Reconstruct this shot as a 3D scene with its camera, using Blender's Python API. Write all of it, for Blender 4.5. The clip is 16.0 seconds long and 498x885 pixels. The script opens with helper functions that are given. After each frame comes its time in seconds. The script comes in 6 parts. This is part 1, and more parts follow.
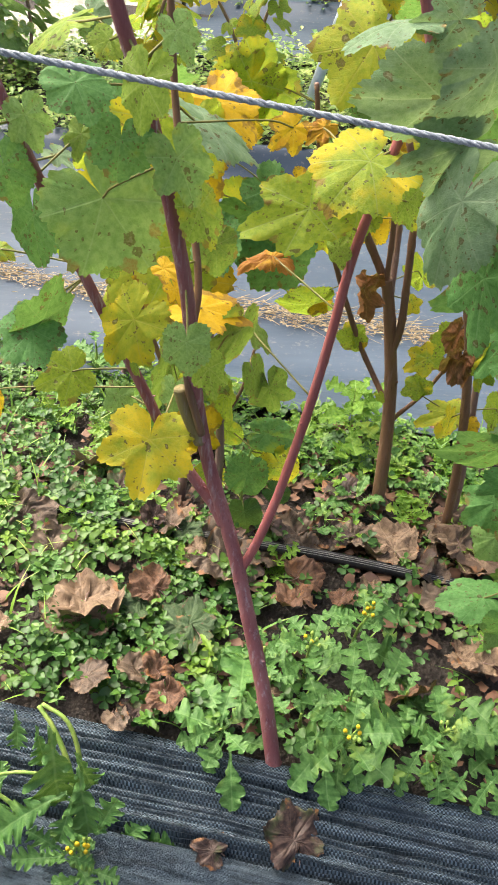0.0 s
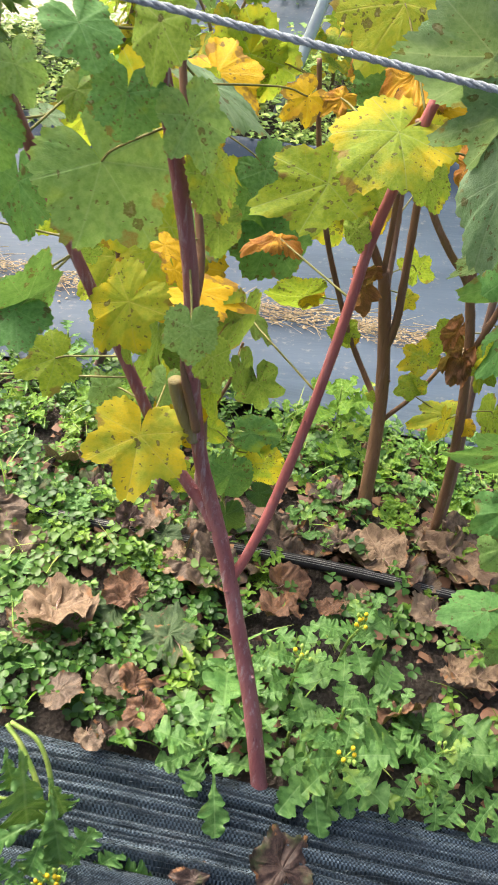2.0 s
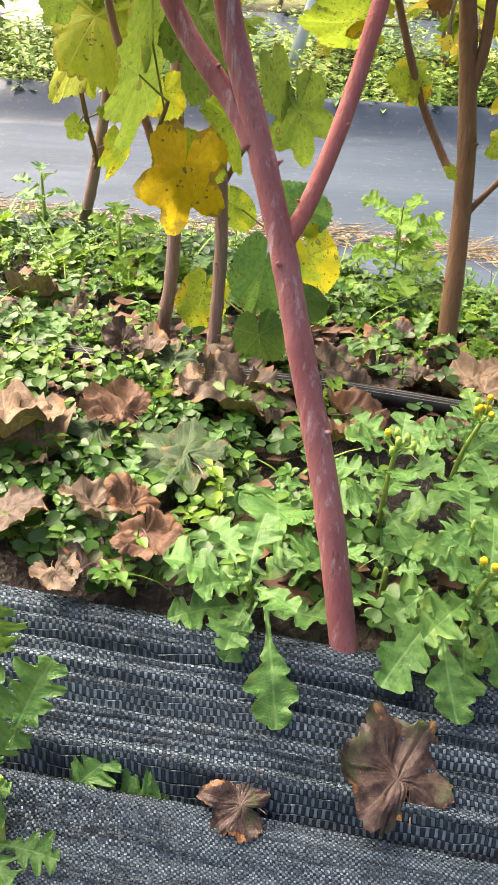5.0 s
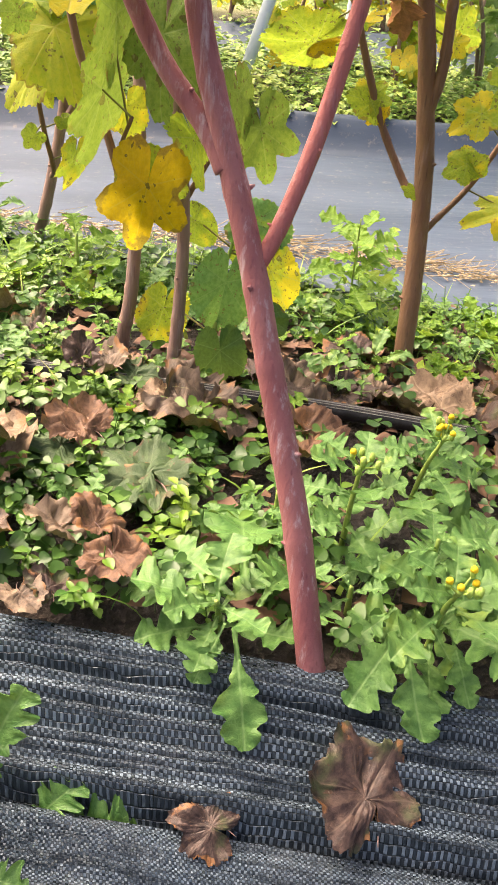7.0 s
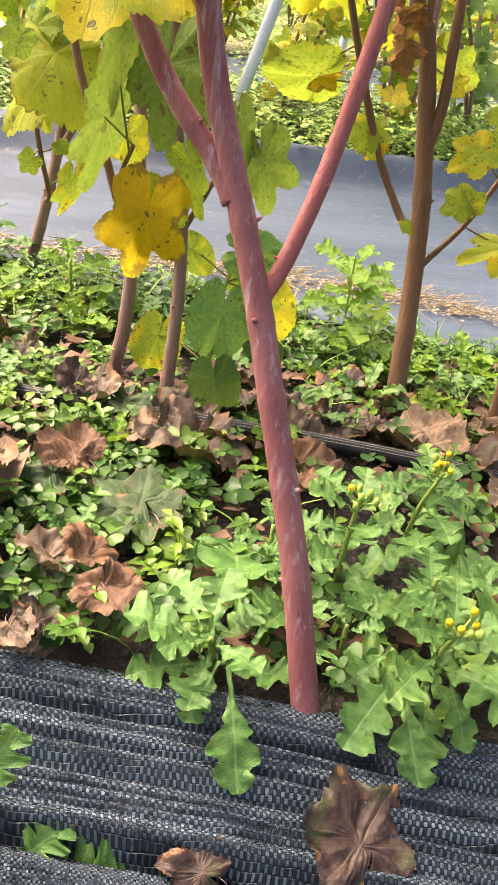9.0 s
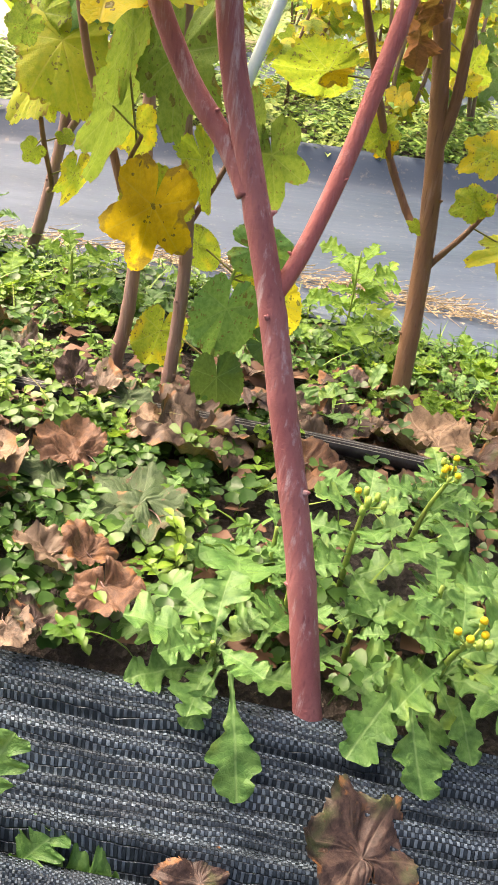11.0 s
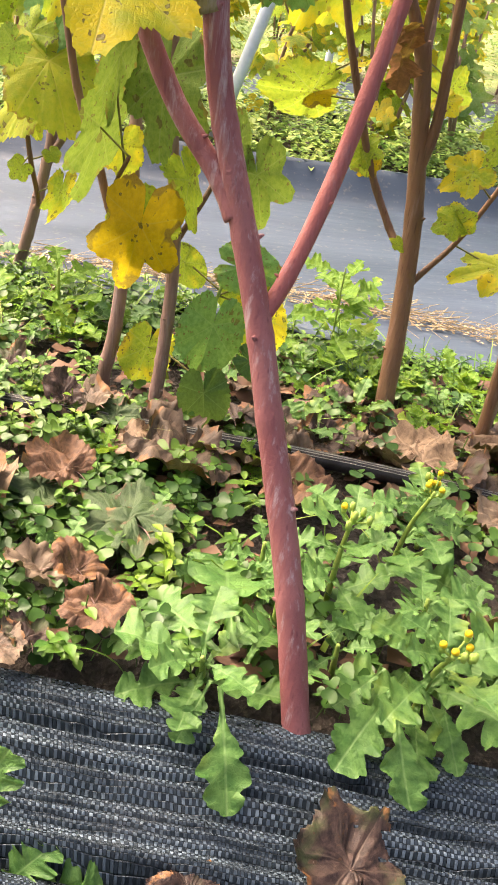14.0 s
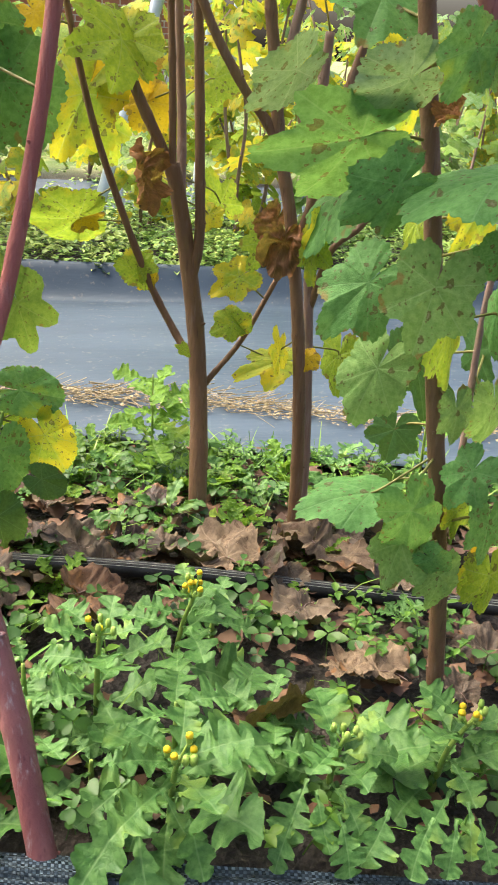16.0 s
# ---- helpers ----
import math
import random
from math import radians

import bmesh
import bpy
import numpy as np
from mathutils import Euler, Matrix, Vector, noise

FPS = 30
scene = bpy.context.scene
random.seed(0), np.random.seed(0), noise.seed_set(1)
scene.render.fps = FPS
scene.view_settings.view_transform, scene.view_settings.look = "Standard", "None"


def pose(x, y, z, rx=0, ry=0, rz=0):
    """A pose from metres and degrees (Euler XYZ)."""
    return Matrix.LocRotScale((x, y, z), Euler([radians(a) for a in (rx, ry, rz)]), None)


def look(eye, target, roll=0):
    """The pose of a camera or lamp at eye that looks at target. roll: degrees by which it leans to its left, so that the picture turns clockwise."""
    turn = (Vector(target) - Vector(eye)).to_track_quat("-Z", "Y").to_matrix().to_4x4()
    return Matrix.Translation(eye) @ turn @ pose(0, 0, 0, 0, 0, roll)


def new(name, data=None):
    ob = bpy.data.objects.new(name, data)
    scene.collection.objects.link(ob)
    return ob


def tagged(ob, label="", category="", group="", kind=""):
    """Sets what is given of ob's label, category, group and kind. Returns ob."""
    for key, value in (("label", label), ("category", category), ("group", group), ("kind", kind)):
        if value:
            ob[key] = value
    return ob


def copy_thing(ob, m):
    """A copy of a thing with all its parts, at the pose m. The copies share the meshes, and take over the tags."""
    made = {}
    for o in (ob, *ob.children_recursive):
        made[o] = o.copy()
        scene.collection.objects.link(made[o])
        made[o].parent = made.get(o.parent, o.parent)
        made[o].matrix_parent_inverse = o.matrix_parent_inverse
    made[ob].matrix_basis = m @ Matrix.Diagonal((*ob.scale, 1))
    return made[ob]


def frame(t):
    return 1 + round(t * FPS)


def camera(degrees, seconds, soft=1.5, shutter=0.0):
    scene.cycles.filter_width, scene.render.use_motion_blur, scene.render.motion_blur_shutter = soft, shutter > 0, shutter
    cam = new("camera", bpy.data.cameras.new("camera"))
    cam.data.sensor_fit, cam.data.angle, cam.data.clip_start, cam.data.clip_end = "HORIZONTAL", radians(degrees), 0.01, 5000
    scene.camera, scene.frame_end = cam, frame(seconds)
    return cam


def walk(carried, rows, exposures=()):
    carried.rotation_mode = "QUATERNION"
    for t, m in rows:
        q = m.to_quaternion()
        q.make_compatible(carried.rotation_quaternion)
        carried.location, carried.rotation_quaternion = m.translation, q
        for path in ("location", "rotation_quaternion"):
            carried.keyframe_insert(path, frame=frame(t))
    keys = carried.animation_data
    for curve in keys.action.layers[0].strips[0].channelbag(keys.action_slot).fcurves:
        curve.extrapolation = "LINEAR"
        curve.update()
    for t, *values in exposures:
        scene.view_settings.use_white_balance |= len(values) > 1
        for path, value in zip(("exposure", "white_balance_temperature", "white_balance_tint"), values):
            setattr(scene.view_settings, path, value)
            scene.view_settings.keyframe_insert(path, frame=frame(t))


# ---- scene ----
cam = camera(31.2, 16.0, shutter=0.3)
PATH = [
    (0, (-0.002, -0.013, 0.979), (0.051, 1.526, -0.297), 2.7),
    (0.5, (-0.021, -0.005, 0.977), (0.011, 1.535, -0.299), 2.8),
    (1, (-0.061, 0.003, 0.967), (-0.033, 1.546, -0.305), 3.0),
    (1.5, (-0.093, 0.01, 0.941), (0.012, 1.56, -0.319), 4.7),
    (2, (-0.039, 0.044, 0.928), (0.112, 1.581, -0.342), 6.2),
    (2.5, (-0.026, 0.13, 0.811), (0.106, 1.683, -0.443), 6.6),
    (3, (-0.016, 0.166, 0.641), (0.107, 1.751, -0.572), 3.3),
    (3.5, (-0.022, 0.149, 0.449), (0.101, 1.789, -0.69), 3.5),
    (3.7, (-0.025, 0.147, 0.43), (0.072, 1.81, -0.676), 2.8),
    (5.8, (-0.044, 0.148, 0.435), (0.127, 1.823, -0.645), 3.1),
    (6, (-0.048, 0.149, 0.441), (0.141, 1.814, -0.651), 3.4),
    (6.5, (-0.052, 0.151, 0.444), (0.169, 1.818, -0.638), 4.2),
    (7, (-0.049, 0.153, 0.44), (0.191, 1.827, -0.627), 5.0),
    (7.5, (-0.049, 0.155, 0.44), (0.209, 1.84, -0.607), 5.6),
    (8, (-0.055, 0.156, 0.442), (0.211, 1.848, -0.591), 6.1),
    (8.5, (-0.06, 0.16, 0.44), (0.216, 1.856, -0.584), 6.5),
    (9, (-0.06, 0.164, 0.438), (0.222, 1.866, -0.574), 7.0),
    (11.5, (-0.072, 0.18, 0.43), (0.237, 1.876, -0.583), 9.0),
    (12, (-0.075, 0.181, 0.431), (0.243, 1.877, -0.579), 9.2),
    (12.5, (-0.074, 0.177, 0.433), (0.247, 1.875, -0.574), 9.3),
    (13, (-0.068, 0.173, 0.433), (0.262, 1.872, -0.569), 9.3),
    (13.5, (-0.066, 0.172, 0.432), (0.264, 1.876, -0.562), 9.0),
    (14, (-0.072, 0.172, 0.439), (0.262, 1.878, -0.55), 8.9),
    (14.5, (-0.014, 0.16, 0.474), (0.339, 1.885, -0.474), 6.7),
    (14.6, (-0.008, 0.158, 0.478), (0.374, 1.894, -0.438), 6.5),
    (14.8, (0.014, 0.152, 0.488), (0.409, 1.909, -0.382), 4.9),
    (15, (0.029, 0.148, 0.484), (0.425, 1.917, -0.359), 4.4),
    (15.5, (0.055, 0.142, 0.478), (0.481, 1.917, -0.338), 4.0),
    (16, (0.075, 0.135, 0.475), (0.527, 1.914, -0.32), 3.6),
]
EXPOSURES = [(0, 1.42, 6650, 10), (1.2, 1.36, 6650, 10), (2.2, 1.50, 6700, 10), (3.0, 1.52, 6700, 10), (3.5, 1.69, 6650, 10), (4.8, 1.80, 7100, 14), (6, 1.87, 7650, 20), (14.0, 1.87, 7650, 19), (14.6, 1.76, 7500, 15), (15.2, 1.66, 6950, 8), (16, 1.60, 6750, 6)]
walk(cam, [(t, look(eye, target, roll)) for t, eye, target, roll in PATH], EXPOSURES)

# ---- light ----
world = bpy.data.worlds.new("sky")
scene.world = world
world.use_nodes = True
wn = world.node_tree
sky = wn.nodes.new("ShaderNodeTexSky")
sky.sky_type, sky.sun_disc = "NISHITA", False
SUN_UP, SUN_AZ = radians(55), radians(-52)
sky.sun_elevation, sky.sun_rotation = SUN_UP, SUN_AZ
sky.air_density, sky.dust_density, sky.ozone_density = 0.7, 9.0, 0.3
wn.nodes["Background"].inputs["Strength"].default_value = 0.135
wn.links.new(sky.outputs["Color"], wn.nodes["Background"].inputs["Color"])
sun = new("sun", bpy.data.lights.new("sun", "SUN"))
sun.data.energy, sun.data.angle, sun.data.color = 1.9, radians(45), (1.0, 0.95, 0.85)
sun_from = Vector((math.sin(SUN_AZ) * math.cos(SUN_UP), math.cos(SUN_AZ) * math.cos(SUN_UP), math.sin(SUN_UP)))
sun.matrix_world = look(sun_from * 30, (0, 0, 0))


# ---- materials ----
def N(nt, kind, ins=None, **props):
    n = nt.nodes.new("ShaderNode" + kind)
    if "data_type" in props:
        n.data_type = props["data_type"]
    if "blend_type" in props:
        n.blend_type = props["blend_type"]
    if "operation" in props:
        n.operation = props["operation"]
    if "use_clamp" in props:
        n.use_clamp = props["use_clamp"]
    if "interpolation_type" in props:
        n.interpolation_type = props["interpolation_type"]
    if "uv_map" in props:
        n.uv_map = props["uv_map"]
    if "noise_dimensions" in props:
        n.noise_dimensions = props["noise_dimensions"]
    if "feature" in props:
        n.feature = props["feature"]
    for k, v in (ins or {}).items():
        if isinstance(v, bpy.types.NodeSocket):
            nt.links.new(v, n.inputs[k])
        else:
            n.inputs[k].default_value = v
    return n


def M(nt, op, a, b=0.0, c=0.0, clamp=False):
    return N(nt, "Math", {0: a, 1: b, 2: c}, operation=op, use_clamp=clamp).outputs[0]


def mixc(nt, f, a, b, blend="MIX"):
    fix = lambda v: v if isinstance(v, bpy.types.NodeSocket) else (*v, 1.0)
    n = N(nt, "Mix", data_type="RGBA", blend_type=blend)
    for k, v in ((0, f), (6, fix(a)), (7, fix(b))):
        if isinstance(v, bpy.types.NodeSocket):
            nt.links.new(v, n.inputs[k])
        else:
            n.inputs[k].default_value = v
    return n.outputs[2]


def step(nt, v, lo, hi, a=0.0, b=1.0):
    return N(nt, "MapRange", {0: v, 1: lo, 2: hi, 3: a, 4: b}, interpolation_type="SMOOTHSTEP").outputs[0]


def tex(nt, vec, scale, detail=3.0, rough=0.55):
    return N(nt, "TexNoise", {"Vector": vec, "Scale": scale, "Detail": detail, "Roughness": rough}).outputs["Fac"]


def begin(name):
    m = bpy.data.materials.new(name)
    m.use_nodes = True
    nt = m.node_tree
    p = nt.nodes["Principled BSDF"]
    return m, nt, p


def put(nt, p, **ins):
    for k, v in ins.items():
        k = {"color": "Base Color", "rough": "Roughness", "metal": "Metallic", "spec": "Specular IOR Level", "normal": "Normal", "coat": "Coat Weight"}[k]
        if isinstance(v, bpy.types.NodeSocket):
            nt.links.new(v, p.inputs[k])
        else:
            p.inputs[k].default_value = (*v, 1.0) if isinstance(v, tuple) else v


def bump(nt, height, strength, distance):
    return N(nt, "Bump", {"Height": height, "Strength": strength, "Distance": distance}).outputs[0]


def see_through(nt, p, color, amount):
    """Let part of the light pass through a thin blade."""
    tr = N(nt, "BsdfTranslucent", {"Color": color})
    mx = N(nt, "MixShader", {0: amount, 1: p.outputs[0], 2: tr.outputs[0]})
    nt.links.new(mx.outputs[0], nt.nodes["Material Output"].inputs["Surface"])


def leaf_material(name, dark, light, turned, turn, spots, edge, island=False, gloss=0.45, pass_light=0.4, vein=(0.35, 0.42, 0.16), scale=1.0, pale=0.0, relief=0.28, mesh=0.14, shine=0.28, ribs=0.45):
    """A lobed leaf: radiating veins, puckered net, autumn colour from patches, brown spots and scorched rim."""
    m, nt, p = begin(name)
    uv = N(nt, "UVMap", uv_map="leaf").outputs[0]
    sep = N(nt, "SeparateXYZ", {0: uv})
    ax, y = M(nt, "ABSOLUTE", sep.outputs[0]), sep.outputs[1]
    rim = N(nt, "SeparateXYZ", {0: N(nt, "UVMap", uv_map="rim").outputs[0]}).outputs[0]
    rnd = N(nt, "NewGeometry").outputs["Random Per Island"] if island else N(nt, "ObjectInfo").outputs["Random"]
    off = N(nt, "CombineXYZ", {0: M(nt, "MULTIPLY", rnd, 37.0), 1: M(nt, "MULTIPLY", rnd, 91.0), 2: M(nt, "MULTIPLY", rnd, 13.0)}).outputs[0]
    vec = N(nt, "VectorMath", {0: uv, 1: off}, operation="ADD").outputs[0]
    near = None
    for a in (0.0, 52.0, 108.0):
        ca, sa = math.cos(radians(a)), math.sin(radians(a))
        d = M(nt, "ABSOLUTE", M(nt, "SUBTRACT", M(nt, "MULTIPLY", ax, ca), M(nt, "MULTIPLY", y, sa)))
        along = M(nt, "ADD", M(nt, "MULTIPLY", ax, sa), M(nt, "MULTIPLY", y, ca))
        d = M(nt, "ADD", d, M(nt, "MULTIPLY", M(nt, "LESS_THAN", along, 0.0), 5.0))
        if near is None:
            near, best = d, along
        else:
            pick = M(nt, "LESS_THAN", d, near)
            best = M(nt, "ADD", M(nt, "MULTIPLY", along, pick), M(nt, "MULTIPLY", best, M(nt, "SUBTRACT", 1.0, pick)))
            near = M(nt, "MINIMUM", d, near)
    main = step(nt, near, 0.003, 0.016, 1.0, 0.0)
    side = M(nt, "ABSOLUTE", M(nt, "SINE", M(nt, "MULTIPLY", M(nt, "SUBTRACT", best, M(nt, "MULTIPLY", near, 0.9)), 26.0)))
    side = M(nt, "MULTIPLY", step(nt, side, 0.0, 0.2, 1.0, 0.0), ribs)
    veins = M(nt, "MAXIMUM", main, side)
    big = tex(nt, vec, 1.6 * scale, 3.0)
    fine = tex(nt, vec, 11.0 * scale, 4.0)
    col = mixc(nt, step(nt, fine, 0.3, 0.7), dark, light)
    t = M(nt, "ADD", M(nt, "MULTIPLY", M(nt, "SUBTRACT", rnd, 0.5), 0.34), M(nt, "ADD", big, M(nt, "MULTIPLY", rim, 0.12)))
    col = mixc(nt, step(nt, t, 0.9 - turn, 1.15 - turn), col, turned)
    col = mixc(nt, M(nt, "MULTIPLY", veins, 0.5), col, vein)
    if pale:
        col = mixc(nt, M(nt, "MULTIPLY", step(nt, tex(nt, vec, 3.0), 0.35, 0.65), pale), col, (0.42, 0.5, 0.42))
    bent = N(nt, "VectorMath", {0: vec, 1: N(nt, "VectorMath", {0: N(nt, "TexNoise", {"Vector": vec, "Scale": 9.0, "Detail": 3.0}).outputs["Color"], "Scale": 0.16}, operation="SCALE").outputs[0]}, operation="ADD").outputs[0]
    for grid, most, keep in ((6.0, 0.36, 0.55), (14.0, 0.34, 0.62)):
        vor = N(nt, "TexVoronoi", {"Vector": bent, "Scale": grid * scale, "Randomness": 1.0})
        lot = N(nt, "SeparateXYZ", {0: vor.outputs["Color"]})
        size = M(nt, "MULTIPLY", M(nt, "MULTIPLY", M(nt, "GREATER_THAN", lot.outputs[0], M(nt, "SUBTRACT", 1.12, M(nt, "MULTIPLY", step(nt, tex(nt, vec, 2.3), 0.3, 0.7), keep * min(spots, 1.35)))), most), M(nt, "ADD", 0.25, lot.outputs[1]))
        hole = M(nt, "MULTIPLY", step(nt, M(nt, "SUBTRACT", vor.outputs["Distance"], size), -0.05, 0.03, 1.0, 0.0), M(nt, "GREATER_THAN", size, 0.02))
        heart = step(nt, M(nt, "SUBTRACT", vor.outputs["Distance"], M(nt, "MULTIPLY", size, 0.45)), -0.04, 0.04, 1.0, 0.0)
        rust = mixc(nt, M(nt, "MULTIPLY", heart, M(nt, "MULTIPLY", lot.outputs[2], 0.7)), mixc(nt, fine, (0.045, 0.024, 0.014), (0.13, 0.07, 0.04)), (0.3, 0.24, 0.18))
        col = mixc(nt, M(nt, "MULTIPLY", hole, 0.88 if spots > 0 else 0.0), col, rust)
    burn = step(nt, M(nt, "ADD", rim, M(nt, "MULTIPLY", M(nt, "SUBTRACT", tex(nt, vec, 2.6), 0.62), 2.2)), 1.0 - edge * 0.2, 1.15 - edge * 0.2)
    col = mixc(nt, M(nt, "MULTIPLY", burn, 0.8), col, (0.24, 0.11, 0.04))
    net = N(nt, "TexVoronoi", {"Vector": vec, "Scale": 24.0 * scale}, feature="DISTANCE_TO_EDGE").outputs["Distance"]
    net = step(nt, net, 0.0, 0.16, 1.0, 0.0)
    col = mixc(nt, M(nt, "MULTIPLY", net, mesh), col, vein)
    col = mixc(nt, M(nt, "MULTIPLY", step(nt, tex(nt, vec, 26.0 * scale, 3.0), 0.45, 0.75), 0.3), col, dark)
    h = M(nt, "ADD", M(nt, "MULTIPLY", M(nt, "MAXIMUM", veins, M(nt, "MULTIPLY", net, 0.6)), -1.0), M(nt, "MULTIPLY", fine, 0.9))
    put(nt, p, color=col, rough=M(nt, "ADD", gloss, M(nt, "MULTIPLY", fine, 0.2)), spec=shine, normal=bump(nt, h, relief, 0.006))
    see_through(nt, p, mixc(nt, 0.3, col, (0.36, 0.5, 0.04), "MIX"), pass_light)
    return m


LEAF = {
    "green": leaf_material("green_leaf", (0.07, 0.215, 0.055), (0.14, 0.33, 0.095), (0.27, 0.38, 0.04), 0.16, 1.35, 0.5, vein=(0.19, 0.36, 0.14), pass_light=0.4),
    "mid": leaf_material("light_green_leaf", (0.14, 0.29, 0.075), (0.25, 0.415, 0.13), (0.38, 0.46, 0.06), 0.14, 1.1, 0.7, vein=(0.32, 0.46, 0.2), pass_light=0.44),
    "bright": leaf_material("bright_yellow_green_leaf", (0.19, 0.33, 0.035), (0.33, 0.47, 0.07), (0.55, 0.5, 0.025), 0.22, 1.3, 0.8, vein=(0.42, 0.48, 0.16), pass_light=0.5),
    "dark": leaf_material("dark_green_leaf", (0.03, 0.1, 0.03), (0.06, 0.16, 0.045), (0.2, 0.3, 0.04), 0.1, 0.3, 0.2, vein=(0.14, 0.26, 0.1)),
    "lime": leaf_material("yellow_green_leaf", (0.2, 0.32, 0.022), (0.36, 0.46, 0.04), (0.64, 0.51, 0.02), 0.34, 1.35, 0.8, pass_light=0.52),
    "gold": leaf_material("turning_leaf", (0.28, 0.38, 0.025), (0.44, 0.46, 0.035), (0.72, 0.56, 0.018), 0.27, 1.2, 0.9, vein=(0.5, 0.45, 0.1), pass_light=0.5),
    "yellow": leaf_material("yellow_leaf", (0.66, 0.4, 0.01), (0.8, 0.51, 0.015), (0.62, 0.29, 0.012), 0.2, 0.7, 1.9, vein=(0.7, 0.5, 0.08), pass_light=0.48),
    "orange": leaf_material("orange_leaf", (0.62, 0.32, 0.02), (0.66, 0.4, 0.03), (0.34, 0.12, 0.02), 0.45, 0.9, 1.2, vein=(0.6, 0.4, 0.1)),
    "silver": leaf_material("pale_green_leaf", (0.11, 0.215, 0.1), (0.19, 0.31, 0.155), (0.3, 0.34, 0.08), 0.12, 1.3, 0.9, pale=0.16, vein=(0.32, 0.4, 0.24)),
    "olive": leaf_material("olive_leaf", (0.1, 0.19, 0.03), (0.19, 0.29, 0.055), (0.4, 0.38, 0.03), 0.26, 1.2, 0.8, vein=(0.25, 0.33, 0.12), pass_light=0.38),
    "brown": leaf_material("withered_leaf", (0.2, 0.075, 0.03), (0.36, 0.15, 0.06), (0.12, 0.055, 0.03), 0.3, 0.7, 1.0, vein=(0.4, 0.2, 0.08), pass_light=0.28, gloss=0.55),
    "litter": leaf_material("fallen_leaf", (0.058, 0.042, 0.031), (0.135, 0.097, 0.068), (0.22, 0.162, 0.11), 0.32, 0.9, 0.8, vein=(0.17, 0.12, 0.09), pass_light=0.05, gloss=0.42, relief=0.2, mesh=0.12, ribs=0.12),
    "wet": leaf_material("damp_fallen_leaf", (0.026, 0.016, 0.014), (0.076, 0.048, 0.039), (0.06, 0.085, 0.03), 0.25, 0.9, 1.1, vein=(0.11, 0.08, 0.06), pass_light=0.02, gloss=0.36, relief=0.18, mesh=0.1, ribs=0.08),
    "tan": leaf_material("tan_fallen_leaf", (0.12, 0.08, 0.05), (0.25, 0.175, 0.11), (0.09, 0.056, 0.036), 0.36, 1.1, 0.8, vein=(0.34, 0.25, 0.17), pass_light=0.05, gloss=0.5, relief=0.2, mesh=0.12, ribs=0.12),
    "rust": leaf_material("rusty_fallen_leaf", (0.085, 0.045, 0.029), (0.185, 0.1, 0.058), (0.34, 0.16, 0.055), 0.26, 0.9, 0.8, vein=(0.2, 0.12, 0.08), pass_light=0.08, gloss=0.5, relief=0.2, mesh=0.12, ribs=0.12),
    "murky": leaf_material("dull_green_fallen_leaf", (0.03, 0.065, 0.024), (0.062, 0.105, 0.04), (0.1, 0.075, 0.04), 0.2, 0.9, 0.6, vein=(0.1, 0.14, 0.07), pass_light=0.08),
    "weed": leaf_material("groundsel_leaf", (0.05, 0.15, 0.032), (0.128, 0.268, 0.068), (0.25, 0.38, 0.072), 0.26, 0.0, -2.0, vein=(0.2, 0.34, 0.12), pass_light=0.2, gloss=0.34, relief=0.2, mesh=0.02, shine=0.34, ribs=0.12),
    "fresh": leaf_material("bright_weed_leaf", (0.09, 0.22, 0.025), (0.2, 0.36, 0.04), (0.33, 0.43, 0.05), 0.25, 0.0, -2.0, vein=(0.28, 0.42, 0.12), pass_light=0.36, gloss=0.4, relief=0.3, mesh=0.05, ribs=0.15),
}
LEAF["far_lime"] = leaf_material("far_yellow_green_leaf", (0.18, 0.3, 0.04), (0.34, 0.45, 0.06), (0.66, 0.5, 0.03), 0.42, 0.8, 0.8, island=True, pass_light=0.5)
LEAF["far_green"] = leaf_material("far_green_leaf", (0.09, 0.22, 0.06), (0.18, 0.34, 0.11), (0.36, 0.42, 0.06), 0.25, 0.5, 0.5, island=True, pale=0.3, pass_light=0.45)


def stuff_leaf(name, a, b, c, pass_light=0.15, gloss=0.4):
    """Small leaves past counting: the hue drifts from leaf to leaf."""
    m, nt, p = begin(name)
    rnd = N(nt, "NewGeometry").outputs["Random Per Island"]
    pos = N(nt, "TexCoord").outputs["Object"]
    col = mixc(nt, rnd, a, b)
    col = mixc(nt, step(nt, tex(nt, pos, 7.0), 0.48, 0.66), col, c)
    col = mixc(nt, M(nt, "MULTIPLY", tex(nt, pos, 260.0), 0.35), col, a)
    put(nt, p, color=col, rough=gloss, spec=0.35, normal=bump(nt, tex(nt, pos, 420.0), 0.25, 0.001))
    see_through(nt, p, col, pass_light)
    return m


CLOVER = stuff_leaf("clover_leaf", (0.024, 0.078, 0.015), (0.064, 0.16, 0.026), (0.11, 0.215, 0.03))
CHICKWEED = stuff_leaf("chickweed_leaf", (0.04, 0.125, 0.017), (0.125, 0.25, 0.03), (0.18, 0.31, 0.03))
GRASS = stuff_leaf("grass_blade", (0.1, 0.24, 0.03), (0.26, 0.42, 0.06), (0.4, 0.4, 0.12))
FARWEED = stuff_leaf("far_weed_leaf", (0.09, 0.21, 0.04), (0.3, 0.44, 0.09), (0.42, 0.5, 0.13))
CRUMB = stuff_leaf("leaf_crumb", (0.06, 0.03, 0.02), (0.22, 0.12, 0.07), (0.14, 0.07, 0.04), 0.0, 0.6)


